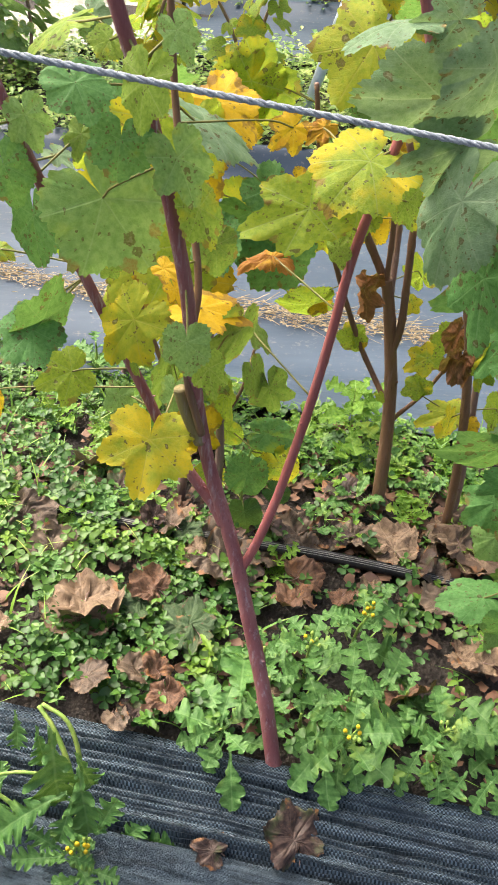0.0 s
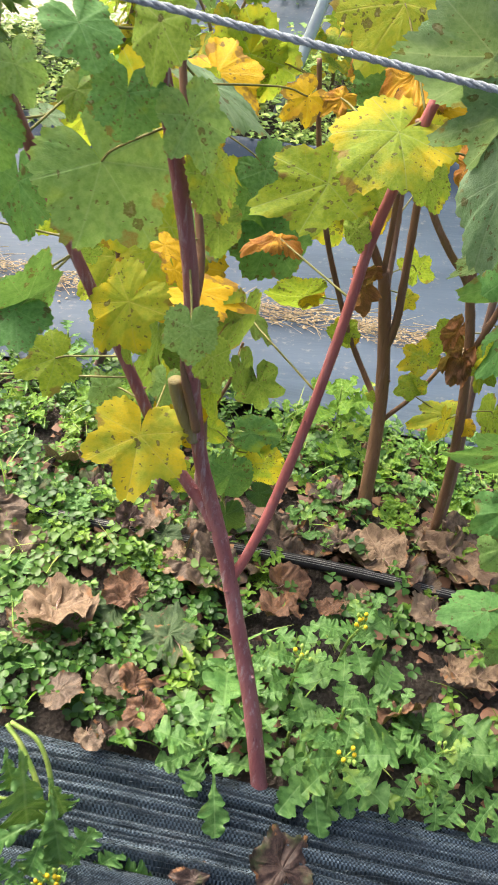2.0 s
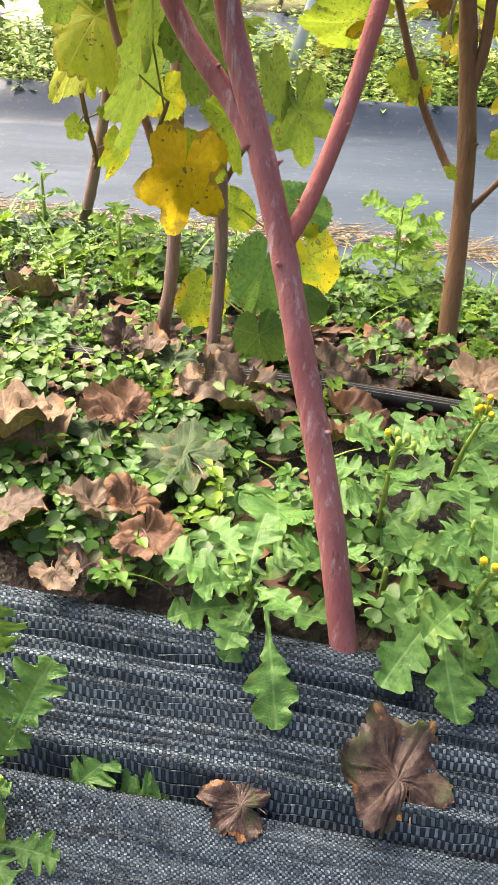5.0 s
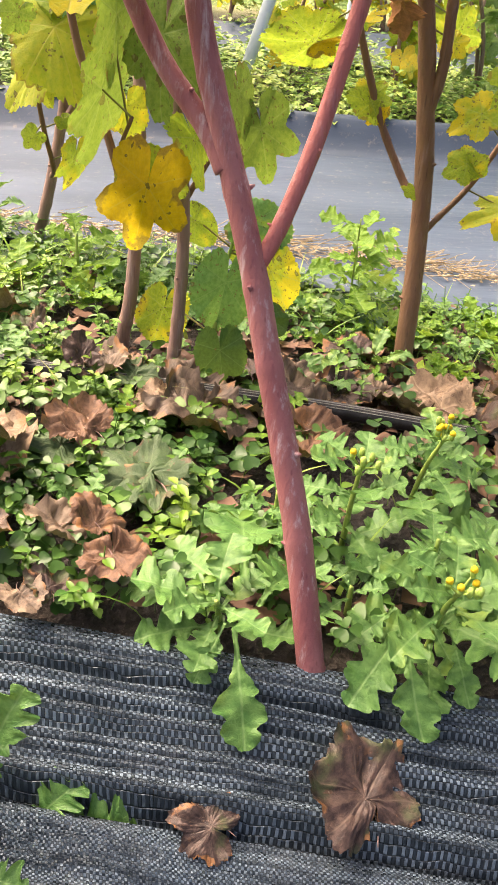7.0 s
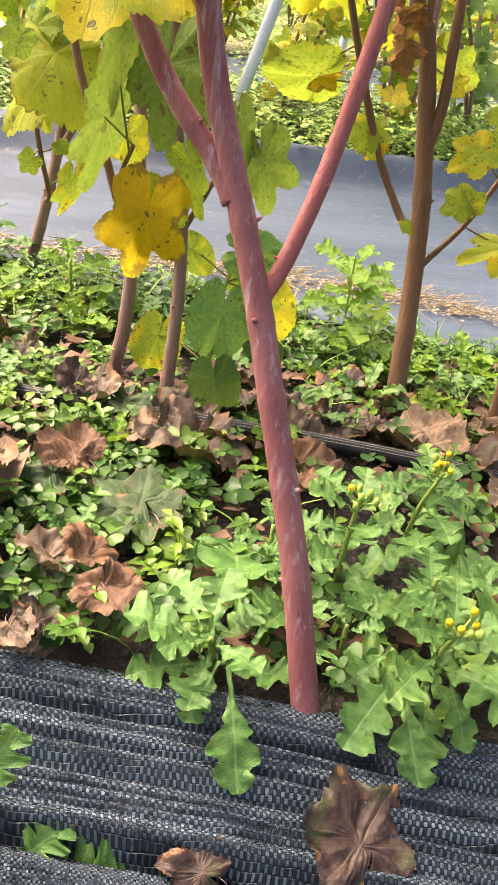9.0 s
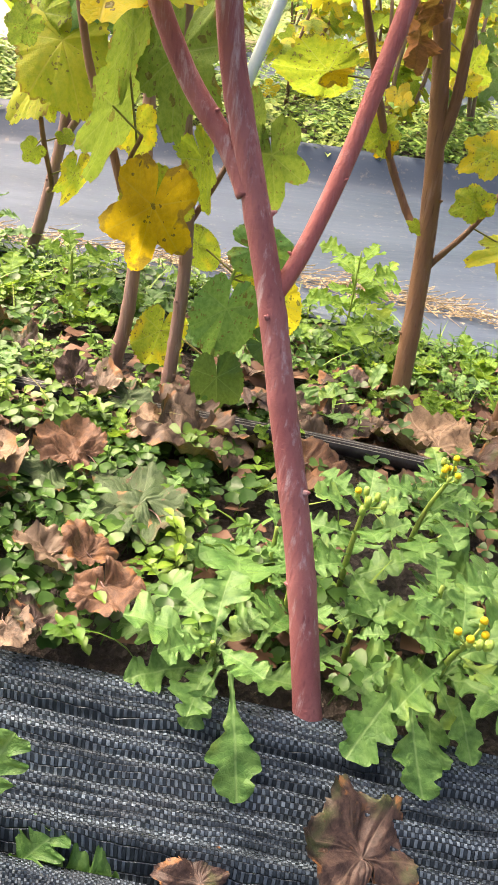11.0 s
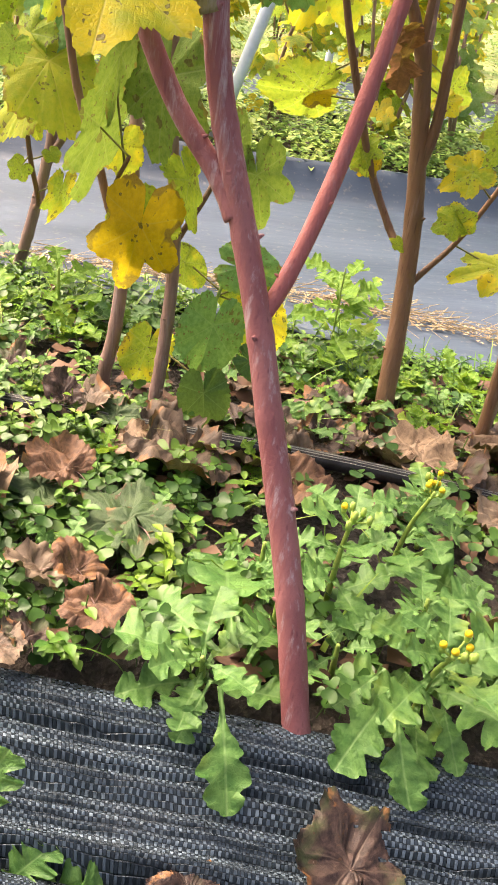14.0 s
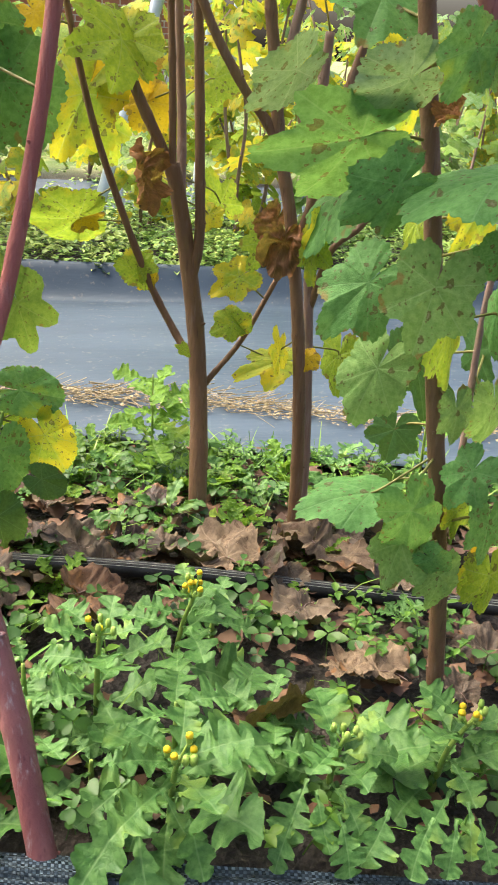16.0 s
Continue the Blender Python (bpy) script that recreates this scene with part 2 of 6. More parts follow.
def bark(name, a, b, c, bloom):
    m, nt, p = begin(name)
    pos = N(nt, "TexCoord").outputs["Object"]
    mp = N(nt, "Mapping", {"Vector": pos, "Scale": (1.0, 1.0, 0.1)}).outputs[0]
    big, fine, line = tex(nt, mp, 45.0, 5.0), tex(nt, pos, 500.0), tex(nt, mp, 380.0, 4.0)
    col = mixc(nt, step(nt, big, 0.15, 0.85), a, b)
    col = mixc(nt, M(nt, "MULTIPLY", step(nt, line, 0.5, 0.75), 0.26), col, c)
    spk = N(nt, "TexVoronoi", {"Vector": mp, "Scale": 230.0}).outputs["Distance"]
    col = mixc(nt, M(nt, "MULTIPLY", step(nt, spk, 0.1, 0.25, 1.0, 0.0), 0.45), col, c)
    col = mixc(nt, M(nt, "MULTIPLY", step(nt, tex(nt, mp, 170.0, 6.0, 0.7), 0.52, 0.72), bloom), col, (0.5, 0.42, 0.44))
    put(nt, p, color=col, rough=M(nt, "ADD", 0.38, M(nt, "MULTIPLY", line, 0.3)), spec=0.4, normal=bump(nt, M(nt, "ADD", line, fine), 0.35, 0.002))
    return m


RED_BARK = bark("red_cane_bark", (0.215, 0.064, 0.07), (0.37, 0.155, 0.152), (0.13, 0.036, 0.044), 0.65)
PINK_BARK = bark("young_red_bark", (0.3, 0.085, 0.082), (0.42, 0.14, 0.125), (0.22, 0.06, 0.06), 0.2)
BROWN_BARK = bark("brown_cane_bark", (0.13, 0.07, 0.04), (0.23, 0.13, 0.075), (0.06, 0.034, 0.024), 0.16)
OLD_WOOD = bark("old_olive_wood", (0.2, 0.17, 0.06), (0.3, 0.25, 0.11), (0.12, 0.09, 0.04), 0.3)
GREY_BARK = bark("grey_brown_bark", (0.19, 0.12, 0.1), (0.32, 0.21, 0.175), (0.1, 0.06, 0.05), 0.35)


def plain(name, a, b, rough, scale=40.0, bump_by=0.3, dist=0.003, spec=0.4, scale2=None):
    m, nt, p = begin(name)
    pos = N(nt, "TexCoord").outputs["Object"]
    f, g = tex(nt, pos, scale, 5.0), tex(nt, pos, scale2 or scale * 7, 3.0)
    col = mixc(nt, step(nt, M(nt, "ADD", M(nt, "MULTIPLY", f, 0.7), M(nt, "MULTIPLY", g, 0.3)), 0.35, 0.65), a, b)
    put(nt, p, color=col, rough=rough, spec=spec, normal=bump(nt, M(nt, "ADD", f, g), bump_by, dist))
    return m


STALK = plain("green_stalk", (0.16, 0.28, 0.05), (0.3, 0.38, 0.09), 0.45)
RED_STALK = plain("reddish_leaf_stalk", (0.13, 0.14, 0.03), (0.21, 0.19, 0.05), 0.5)
FLOWER = plain("yellow_floret", (0.75, 0.5, 0.01), (0.85, 0.62, 0.03), 0.6, 600.0)
BUD = plain("green_bud", (0.22, 0.36, 0.06), (0.34, 0.46, 0.1), 0.5)
STRAW = plain("dry_straw", (0.22, 0.16, 0.085), (0.46, 0.37, 0.22), 0.7, 60.0)
TUBE = plain("black_drip_tube", (0.012, 0.012, 0.013), (0.03, 0.03, 0.032), 0.4, 60.0, 0.15)
STRIPE = plain("pale_tube_stripe", (0.15, 0.16, 0.145), (0.3, 0.3, 0.27), 0.5)
POST = plain("white_pipe", (0.5, 0.58, 0.66), (0.62, 0.7, 0.76), 0.35, 12.0, 0.1)
ROPE = plain("pale_blue_rope", (0.3, 0.36, 0.4), (0.55, 0.6, 0.63), 0.85, 900.0, 0.6, 0.002)
GRAVEL = plain("pale_gravel", (0.36, 0.34, 0.29), (0.6, 0.57, 0.5), 0.85, 30.0, 0.8, 0.02)
STONE = plain("mossy_stone_skin", (0.1, 0.085, 0.06), (0.2, 0.17, 0.12), 0.8, 60.0, 0.8, 0.004)
TRIM = plain("white_trim", (0.62, 0.64, 0.65), (0.74, 0.75, 0.76), 0.5, 3.0)

SOIL, nt, p = begin("dark_soil")
pos = N(nt, "TexCoord").outputs["Object"]
a, b, c = tex(nt, pos, 9.0, 6.0), tex(nt, pos, 130.0, 5.0, 0.7), N(nt, "TexVoronoi", {"Vector": pos, "Scale": 160.0}).outputs["Distance"]
col = mixc(nt, step(nt, a, 0.35, 0.65), (0.012, 0.009, 0.007), (0.04, 0.028, 0.02))
col = mixc(nt, step(nt, b, 0.55, 0.75), col, (0.09, 0.07, 0.05))
sward = mixc(nt, step(nt, tex(nt, pos, 2.2, 5.0), 0.35, 0.65), (0.13, 0.22, 0.05), (0.36, 0.36, 0.16))
col = mixc(nt, step(nt, N(nt, "SeparateXYZ", {0: pos}).outputs[1], 4.9, 5.6), col, sward)
put(nt, p, color=col, rough=0.75, normal=bump(nt, M(nt, "ADD", b, M(nt, "MULTIPLY", c, 0.8)), 0.9, 0.008))

PLASTIC, nt, p = begin("black_plastic_sheet")
pos = N(nt, "TexCoord").outputs["Object"]
mp = N(nt, "Mapping", {"Vector": pos, "Scale": (0.5, 2.0, 1.0)}).outputs[0]
a, b, c = tex(nt, mp, 3.0, 4.0), tex(nt, pos, 55.0, 5.0, 0.65), tex(nt, mp, 26.0, 3.0)
col = mixc(nt, step(nt, a, 0.3, 0.7), (0.027, 0.048, 0.076), (0.05, 0.077, 0.113))
col = mixc(nt, M(nt, "MULTIPLY", step(nt, b, 0.56, 0.74), 0.5), col, (0.22, 0.2, 0.17))
put(nt, p, color=col, rough=M(nt, "ADD", 0.44, M(nt, "MULTIPLY", a, 0.15)), spec=0.42, normal=bump(nt, M(nt, "ADD", c, M(nt, "MULTIPLY", b, 0.1)), 0.12, 0.01))

# Woven tape: light caught in turn by over and under tapes, put into colour.
MAT, nt, p = begin("woven_black_tape")
uv = N(nt, "UVMap", uv_map="tape").outputs[0]
wander = N(nt, "TexNoise", {"Vector": N(nt, "Mapping", {"Vector": uv, "Scale": (0.03, 0.06, 1.0)}).outputs[0], "Scale": 1.0, "Detail": 3.0}).outputs["Color"]
uv = N(nt, "VectorMath", {0: uv, 1: N(nt, "VectorMath", {0: wander, "Scale": 5.0}, operation="SCALE").outputs[0]}, operation="ADD").outputs[0]
sp = N(nt, "SeparateXYZ", {0: uv})
u, v = sp.outputs[0], sp.outputs[1]
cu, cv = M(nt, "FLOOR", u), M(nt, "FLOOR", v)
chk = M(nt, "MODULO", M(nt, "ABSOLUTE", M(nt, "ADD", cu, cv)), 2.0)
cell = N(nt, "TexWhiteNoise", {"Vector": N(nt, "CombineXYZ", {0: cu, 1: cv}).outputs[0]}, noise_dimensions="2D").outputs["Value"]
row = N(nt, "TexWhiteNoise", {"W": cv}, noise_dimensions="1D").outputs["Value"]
fu, fv = M(nt, "FRACT", u), M(nt, "FRACT", v)
gap = M(nt, "MAXIMUM", M(nt, "ABSOLUTE", M(nt, "SUBTRACT", fu, 0.5)), M(nt, "ABSOLUTE", M(nt, "SUBTRACT", fv, 0.5)))
gap = step(nt, gap, 0.4, 0.5)
pos = N(nt, "TexCoord").outputs["Object"]
dust = step(nt, tex(nt, pos, 26.0, 5.0, 0.7), 0.45, 0.75)
# Gloss along the rows, painted as paler bands that fade in patches.
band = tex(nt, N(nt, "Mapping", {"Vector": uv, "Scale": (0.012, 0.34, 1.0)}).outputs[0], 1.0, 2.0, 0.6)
sheen_fade = tex(nt, N(nt, "Mapping", {"Vector": uv, "Scale": (0.05, 0.12, 1.0)}).outputs[0], 1.0, 4.0, 0.65)
pale = M(nt, "MULTIPLY", step(nt, band, 0.34, 0.56, 0.16, 1.0), step(nt, sheen_fade, 0.3, 0.6, 0.5, 1.0))
weave = M(nt, "MULTIPLY", step(nt, sheen_fade, 0.28, 0.5, 0.35, 0.95), chk)
sheen = M(nt, "MULTIPLY", M(nt, "ADD", 0.12, M(nt, "MULTIPLY", weave, 0.88)), M(nt, "ADD", 0.06, M(nt, "MULTIPLY", pale, M(nt, "ADD", 0.35, M(nt, "ADD", M(nt, "MULTIPLY", cell, 0.3), M(nt, "MULTIPLY", row, 0.5))))))
# Black tape up to a pale blue-grey glint, painted into the base colour.
col = mixc(nt, sheen, (0.009, 0.0145, 0.0195), (0.175, 0.24, 0.295))
col = mixc(nt, M(nt, "MULTIPLY", gap, 0.7), col, (0.004, 0.004, 0.005))
col = mixc(nt, M(nt, "MULTIPLY", dust, 0.16), col, (0.11, 0.115, 0.12))
tip = M(nt, "MULTIPLY", M(nt, "SUBTRACT", fv, 0.5), M(nt, "MULTIPLY", M(nt, "SUBTRACT", cell, 0.4), 1.5))
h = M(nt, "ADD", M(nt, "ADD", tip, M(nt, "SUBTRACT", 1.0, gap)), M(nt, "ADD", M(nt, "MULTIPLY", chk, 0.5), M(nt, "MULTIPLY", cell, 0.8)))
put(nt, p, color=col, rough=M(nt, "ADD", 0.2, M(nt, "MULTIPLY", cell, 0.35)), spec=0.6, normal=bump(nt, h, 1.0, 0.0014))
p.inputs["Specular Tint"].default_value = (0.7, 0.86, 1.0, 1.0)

BRICK, nt, p = begin("red_brick_wall")
pos = N(nt, "TexCoord").outputs["Object"]
mp = N(nt, "Mapping", {"Vector": pos, "Rotation": (radians(90), 0, 0)}).outputs[0]
br = N(nt, "TexBrick", {"Vector": mp, "Color1": (0.3, 0.1, 0.06, 1), "Color2": (0.4, 0.16, 0.1, 1), "Mortar": (0.5, 0.46, 0.42, 1), "Scale": 1.0, "Mortar Size": 0.008, "Brick Width": 0.23, "Row Height": 0.075})
put(nt, p, color=mixc(nt, M(nt, "MULTIPLY", tex(nt, pos, 6.0), 0.4), br.outputs["Color"], (0.2, 0.08, 0.05)), rough=0.85, normal=bump(nt, br.outputs["Fac"], -0.6, 0.01))


# ---- geometry helpers ----
def smooth(a, b, x):
    t = np.clip((x - a) / (b - a), 0, 1)
    return t * t * (3 - 2 * t)


def height(x, y):
    """The lie of the land: a raised bed, a sheeted furrow, the next bed, and level ground beyond."""
    x, y = np.asarray(x, float), np.asarray(y, float)
    v, w = y + 0.18 * x, y + 0.1 * x
    bed = 0.012 - 0.09 * np.clip(x, -0.9, 1.1) - 0.04 * (np.clip(y, 0.2, 1.5) - 0.5)
    bed = bed - 0.6 * np.clip(0.583 - v, 0, 0.14)
    furrow = smooth(1.3, 1.72, v)
    far = smooth(2.68, 2.77, w)
    second = smooth(3.75, 4.0, w) * (1 - smooth(4.6, 4.9, w))
    z = bed * (1 - furrow) + furrow * (-0.205 * (1 - far) - 0.13 * far)
    return z - 0.08 * second


def lump(x, y, s=9.0):
    return noise.noise(Vector((x * s, y * s, 3.7)))


def mesh_of(name, verts, faces, mat, uvs=None, rims=None, layer="leaf", shade=True):
    me = bpy.data.meshes.new(name)
    me.from_pydata(verts, [], faces)
    if uvs is not None:
        for key, table in ((layer, uvs), ("rim", rims)):
            if table is None:
                continue
            lay = me.uv_layers.new(name=key)
            loops = np.empty(len(me.loops), dtype=np.int32)
            me.loops.foreach_get("vertex_index", loops)
            lay.data.foreach_set("uv", np.asarray(table, dtype=np.float32)[loops].ravel())
    me.materials.append(mat)
    if shade:
        me.polygons.foreach_set("use_smooth", np.ones(len(me.polygons), dtype=bool))
    me.update()
    return me


def part(name, me, parent, label="", m=None):
    ob = new(name, me)
    ob.parent = parent
    if m is not None:
        ob.matrix_basis = m
    if label:
        tagged(ob, label)
    return ob


def thing(name, label, category, at=(0, 0, 0), group="", kind=""):
    ob = new(name)
    ob.empty_display_size = 0.02
    ob.location = at
    return tagged(ob, label, category, group, kind)


def spline(pts, n):
    """Catmull-Rom through the points, n steps a span."""
    p = [np.array(q, float) for q in pts]
    p = [2 * p[0] - p[1], *p, 2 * p[-1] - p[-2]]
    out = []
    for i in range(1, len(p) - 2):
        for k in range(n):
            t = k / n
            out.append(0.5 * (2 * p[i] + (p[i + 1] - p[i - 1]) * t + (2 * p[i - 1] - 5 * p[i] + 4 * p[i + 1] - p[i + 2]) * t * t + (3 * p[i] - p[i - 1] - 3 * p[i + 1] + p[i + 2]) * t ** 3))
    return out + [p[-2]]


def tube(path, radii, sides=10, wob=0.0, seed=0):
    """Vertices and faces of a round stem along a path."""
    rng = random.Random(seed)
    verts, faces = [], []
    n = len(path)
    up = Vector((0.3, 0.9, 0.2))
    for i, q in enumerate(path):
        a, b = path[max(i - 1, 0)], path[min(i + 1, n - 1)]
        d = Vector(b - a).normalized()
        x = up.cross(d).normalized()
        y = d.cross(x)
        r = radii(i / (n - 1)) if callable(radii) else radii[0] + (radii[1] - radii[0]) * i / (n - 1)
        r *= 1 + wob * (rng.random() - 0.5)
        for k in range(sides):
            g = 2 * math.pi * k / sides
            rr = r * (1 + wob * 0.5 * (rng.random() - 0.5))
            verts.append(tuple(Vector(q) + x * math.cos(g) * rr + y * math.sin(g) * rr))
    for i in range(n - 1):
        for k in range(sides):
            k2 = (k + 1) % sides
            faces.append((i * sides + k, i * sides + k2, (i + 1) * sides + k2, (i + 1) * sides + k))
    faces.append(tuple(range(sides))[::-1])
    faces.append(tuple((n - 1) * sides + k for k in range(sides)))
    return verts, faces


def join(bits):
    verts, faces = [], []
    for v, f in bits:
        k = len(verts)
        verts += v
        faces += [tuple(i + k for i in q) for q in f]
    return verts, faces


def nub(at, way, r, h):
    """A bud or thorn stub: a small blunt cone."""
    at, way = Vector(at), Vector(way).normalized()
    return tube([np.array(at), np.array(at + way * h * 0.6), np.array(at + way * h)], lambda t: r * (1.1 - 0.85 * t), 6)


def lobed(seed, deep=0.3, teeth=30, n=150, rings=(0.16, 0.32, 0.5, 0.68, 0.84, 0.95, 1.0), curl=0.18, crumple=0.0, ruffle=0.05, fold=0.0, rag=1.0):
    """Rings of a palmate leaf with five blunt lobes: stalk joint at the origin, tip at +Y, length one."""
    rng = random.Random(seed)
    ph = rng.uniform(0, 50)
    at = (0, 29, 57 + rng.uniform(-4, 4), 88, 114 + rng.uniform(-5, 5), 150, 168, 180)
    side = [[1.0, 1 - deep * rng.uniform(0.8, 1.15), 0.9 + rng.uniform(-0.06, 0.06), 0.82 - 0.6 * deep * rng.uniform(0.7, 1.2), 0.76 + rng.uniform(-0.06, 0.06), 0.66, 0.5, 0.14] for _ in range(2)]
    wild = [rng.uniform(0.5, 1.4) for _ in range(teeth + 3)]
    sag = [rng.uniform(-0.5, 1.0) for _ in range(5)]
    verts, uvs, rims, faces = [(0, 0, 0)], [(0, 0)], [(0, 0)], []

    def outline(g, f):
        a, table = math.degrees(abs(g)), side[g > 0]
        for i in range(len(at) - 1):
            if a <= at[i + 1]:
                t = (a - at[i]) / (at[i + 1] - at[i])
                if i % 2:
                    t = t ** 0.8
                elif i < 5:
                    t = 1 - (1 - t) ** 0.8
                t = t * t * (3 - 2 * t)
                r = table[i] + (table[i + 1] - table[i]) * t
                break
        p = (g / math.pi + 1) / 2 * teeth
        c = p % 1.0
        tooth = (abs(math.sin(math.pi * c)) ** 0.7 - 0.6) * 0.085 * rag * wild[int(p)]
        tooth += 0.02 * rag * math.sin(p * 14.3 + ph)
        return r * (1 + tooth * float(smooth(0.7, 1.0, f)))

    for f in rings:
        for k in range(n):
            g = -math.pi + 2 * math.pi * (k + 0.5) / n
            r = outline(g, f)
            x, y = r * f * math.sin(g), r * f * math.cos(g)
            rr = r * f
            lobe = abs(math.degrees(g)) / 57.0
            rib = abs(lobe - round(lobe)) * 2
            z = -curl * rr * rr * (1 + 0.6 * sag[int(round(2 + math.degrees(g) / 57.0)) % 5]) + ruffle * rr * rr * math.cos(7 * g + ph)
            z += 0.05 * rr * (1 - f * f) * rib + 0.1 * abs(x) * (1 - 0.5 * rr) - 0.02 * f * (1 - rib)
            z += 0.06 * f * noise.noise(Vector((x * 2.5 + ph, y * 2.5, ph))) + 0.03 * f * noise.noise(Vector((x * 8 + ph, y * 8, ph)))
            if fold:
                z += fold * (abs(x * math.cos(ph) + y * math.sin(ph)) - 0.3) + fold * 0.5 * abs(x * math.sin(ph * 2) - y * math.cos(ph * 2) + 0.15)
                z += 0.3 * f ** 5 * noise.noise(Vector((x * 3, y * 3, ph + 4)))
            if crumple:
                w = Vector((x * 2.3 + ph, y * 2.3, ph))
                z += crumple * (noise.noise(w) + 0.5 * noise.noise(w * 2.7) + 0.34 * abs(noise.noise(w * 5.0)) + 0.2 * noise.noise(w * 9.0))
                x += 0.35 * crumple * noise.noise(w + Vector((9, 0, 0)))
                y += 0.35 * crumple * noise.noise(w + Vector((0, 9, 0)))
            verts.append((x, y, z))
            uvs.append((r * f * math.sin(g), r * f * math.cos(g)))
            rims.append((f, 0))
    for k in range(n - 1):
        faces.append((0, 2 + k, 1 + k))
    for i in range(len(rings) - 1):
        for k in range(n - 1):
            a = 1 + i * n + k
            faces.append((a, a + 1, a + 1 + n, a + n))
    return verts, faces, uvs, rims


def toothed(seed, lobes=4, deep=0.6, wide=0.3, droop=0.3, n=84, teeth=3, neck=0.08, slant=0.14, crisp=1.0):
    """A groundsel blade: narrow winged stalk, blunt crinkled lobes with small rounded teeth, broadest past the middle, length one along +Y."""
    rng = random.Random(seed)
    ph = rng.uniform(0, 9)
    across = (-1.0, -0.82, -0.5, -0.2, 0.0, 0.2, 0.5, 0.82, 1.0)
    verts, uvs, rims, faces = [], [], [], []
    big = [rng.uniform(0.75, 1.15) for _ in range(60)]
    swing, twist = rng.uniform(-0.16, 0.16), rng.uniform(-0.8, 0.8) * crisp
    for i in range(n + 1):
        s = i / n
        env = wide * (0.13 + 0.87 * float(smooth(neck, 0.62, s)) ** 1.2) * math.sqrt(max(0.002, 1 - max(0.0, (s - 0.66) / 0.345) ** 2.2))
        for a in across:
            t = s * lobes + (0.42 if a > 0 else 0.0) + 0.08 * math.sin(ph + s * 7)
            c = (t % 1.0) - 0.5
            size = big[int(t) * 2 + (a > 0)]
            body = 1 - deep * math.exp(-((0.5 - abs(c)) / 0.17) ** 2) * float(smooth(neck * 0.6, neck + 0.12, s))
            tooth = (abs(math.sin(math.pi * t * teeth + 0.6 * math.sin(3.1 * t + ph))) ** 0.45 - 0.6) * 0.15 * (0.6 + 0.8 * abs(math.sin(2.3 * t + ph)))
            edge = body * size * (1 + tooth)
            if s < neck:
                edge = 0.8
            k = abs(a)
            half = env * (edge if k > 0.9 else (edge * 0.98 if k > 0.7 else 0.4 + 0.6 * edge))
            x = a * half
            y = s + abs(x) * slant * float(smooth(0.0, 0.3, s)) * (1 - 0.6 * float(smooth(0.75, 1.0, s)))
            z = 0.3 * abs(x) + crisp * (0.05 * math.sin(2 * math.pi * t + ph) * k * k + 0.032 * k ** 3 * math.sin(4.7 * t * math.pi + 3 * a + ph))
            z += 0.05 * noise.noise(Vector((x * 5, y * 5, ph))) + 0.025 * noise.noise(Vector((x * 15, y * 15, ph))) - droop * s * s + twist * x * s
            verts.append((x + swing * s * s, y - 0.12 * s * s * droop, z))
            uvs.append((x * 0.9, s))
            rims.append((k * 0.5, 0))
    m = len(across)
    for i in range(n):
        for k in range(m - 1):
            q = i * m + k
            faces.append((q, q + 1, q + m + 1, q + m))
    return verts, faces, uvs, rims


SHAPES, CACHE = {}, {}


def blade_mesh(family, variant, kind):
    key = (family, variant, kind)
    if key not in CACHE:
        if (family, variant) not in SHAPES:
            SHAPES[family, variant] = {
                "bramble": lambda s: lobed(s, 0.2 + 0.07 * (s % 4), 30 + 2 * (s % 3), curl=0.08 + 0.08 * (s % 3), ruffle=0.05 + 0.02 * (s % 2)),
                "heart": lambda s: lobed(s + 10, 0.05, 38, curl=0.14, ruffle=0.05, rag=0.8),
                "cut": lambda s: lobed(s + 90, 0.44, 30, curl=0.22, ruffle=0.05, rag=0.7),
                "limp": lambda s: lobed(s + 20, 0.34, 26, curl=0.5, crumple=0.22, ruffle=0.1),
                "litter": lambda s: lobed(s + 40, 0.1 + 0.06 * (s % 3), 20, 96, (0.15, 0.3, 0.45, 0.6, 0.75, 0.88, 1.0), curl=-0.05, crumple=0.3 + 0.08 * (s % 3), ruffle=0.03, fold=0.24 + 0.12 * (s % 4)),
                "flat": lambda s: lobed(s + 60, 0.26, 22, 120, curl=-0.02, crumple=0.3, ruffle=0.03, fold=0.16, rag=1.3),
                "weed": lambda s: toothed(s, 2.9 + 0.5 * (s % 3), 0.62 + 0.06 * (s % 3), 0.28 + 0.025 * (s % 3), 0.2 + 0.12 * (s % 3), 84, 2.4, crisp=0.6),
                "broad": lambda s: toothed(s, 3.6 + 0.4 * (s % 3), 0.4 + 0.07 * (s % 3), 0.22 + 0.02 * (s % 2), 0.18, 84, 2.5, 0.22, 0.15, 0.6),
                "ragged": lambda s: toothed(s, 4.4 + s % 2, 0.62, 0.25, 0.2, 90, 1.7, 0.06, 0.45),
                "oval": lambda s: toothed(s, 5, 0.1, 0.17, 0.3, 30, 2),
            }[family](variant)
        v, f, u, r = SHAPES[family, variant]
        CACHE[key] = mesh_of(f"{family}_blade", v, f, LEAF[kind], u, r)
    return CACHE[key]


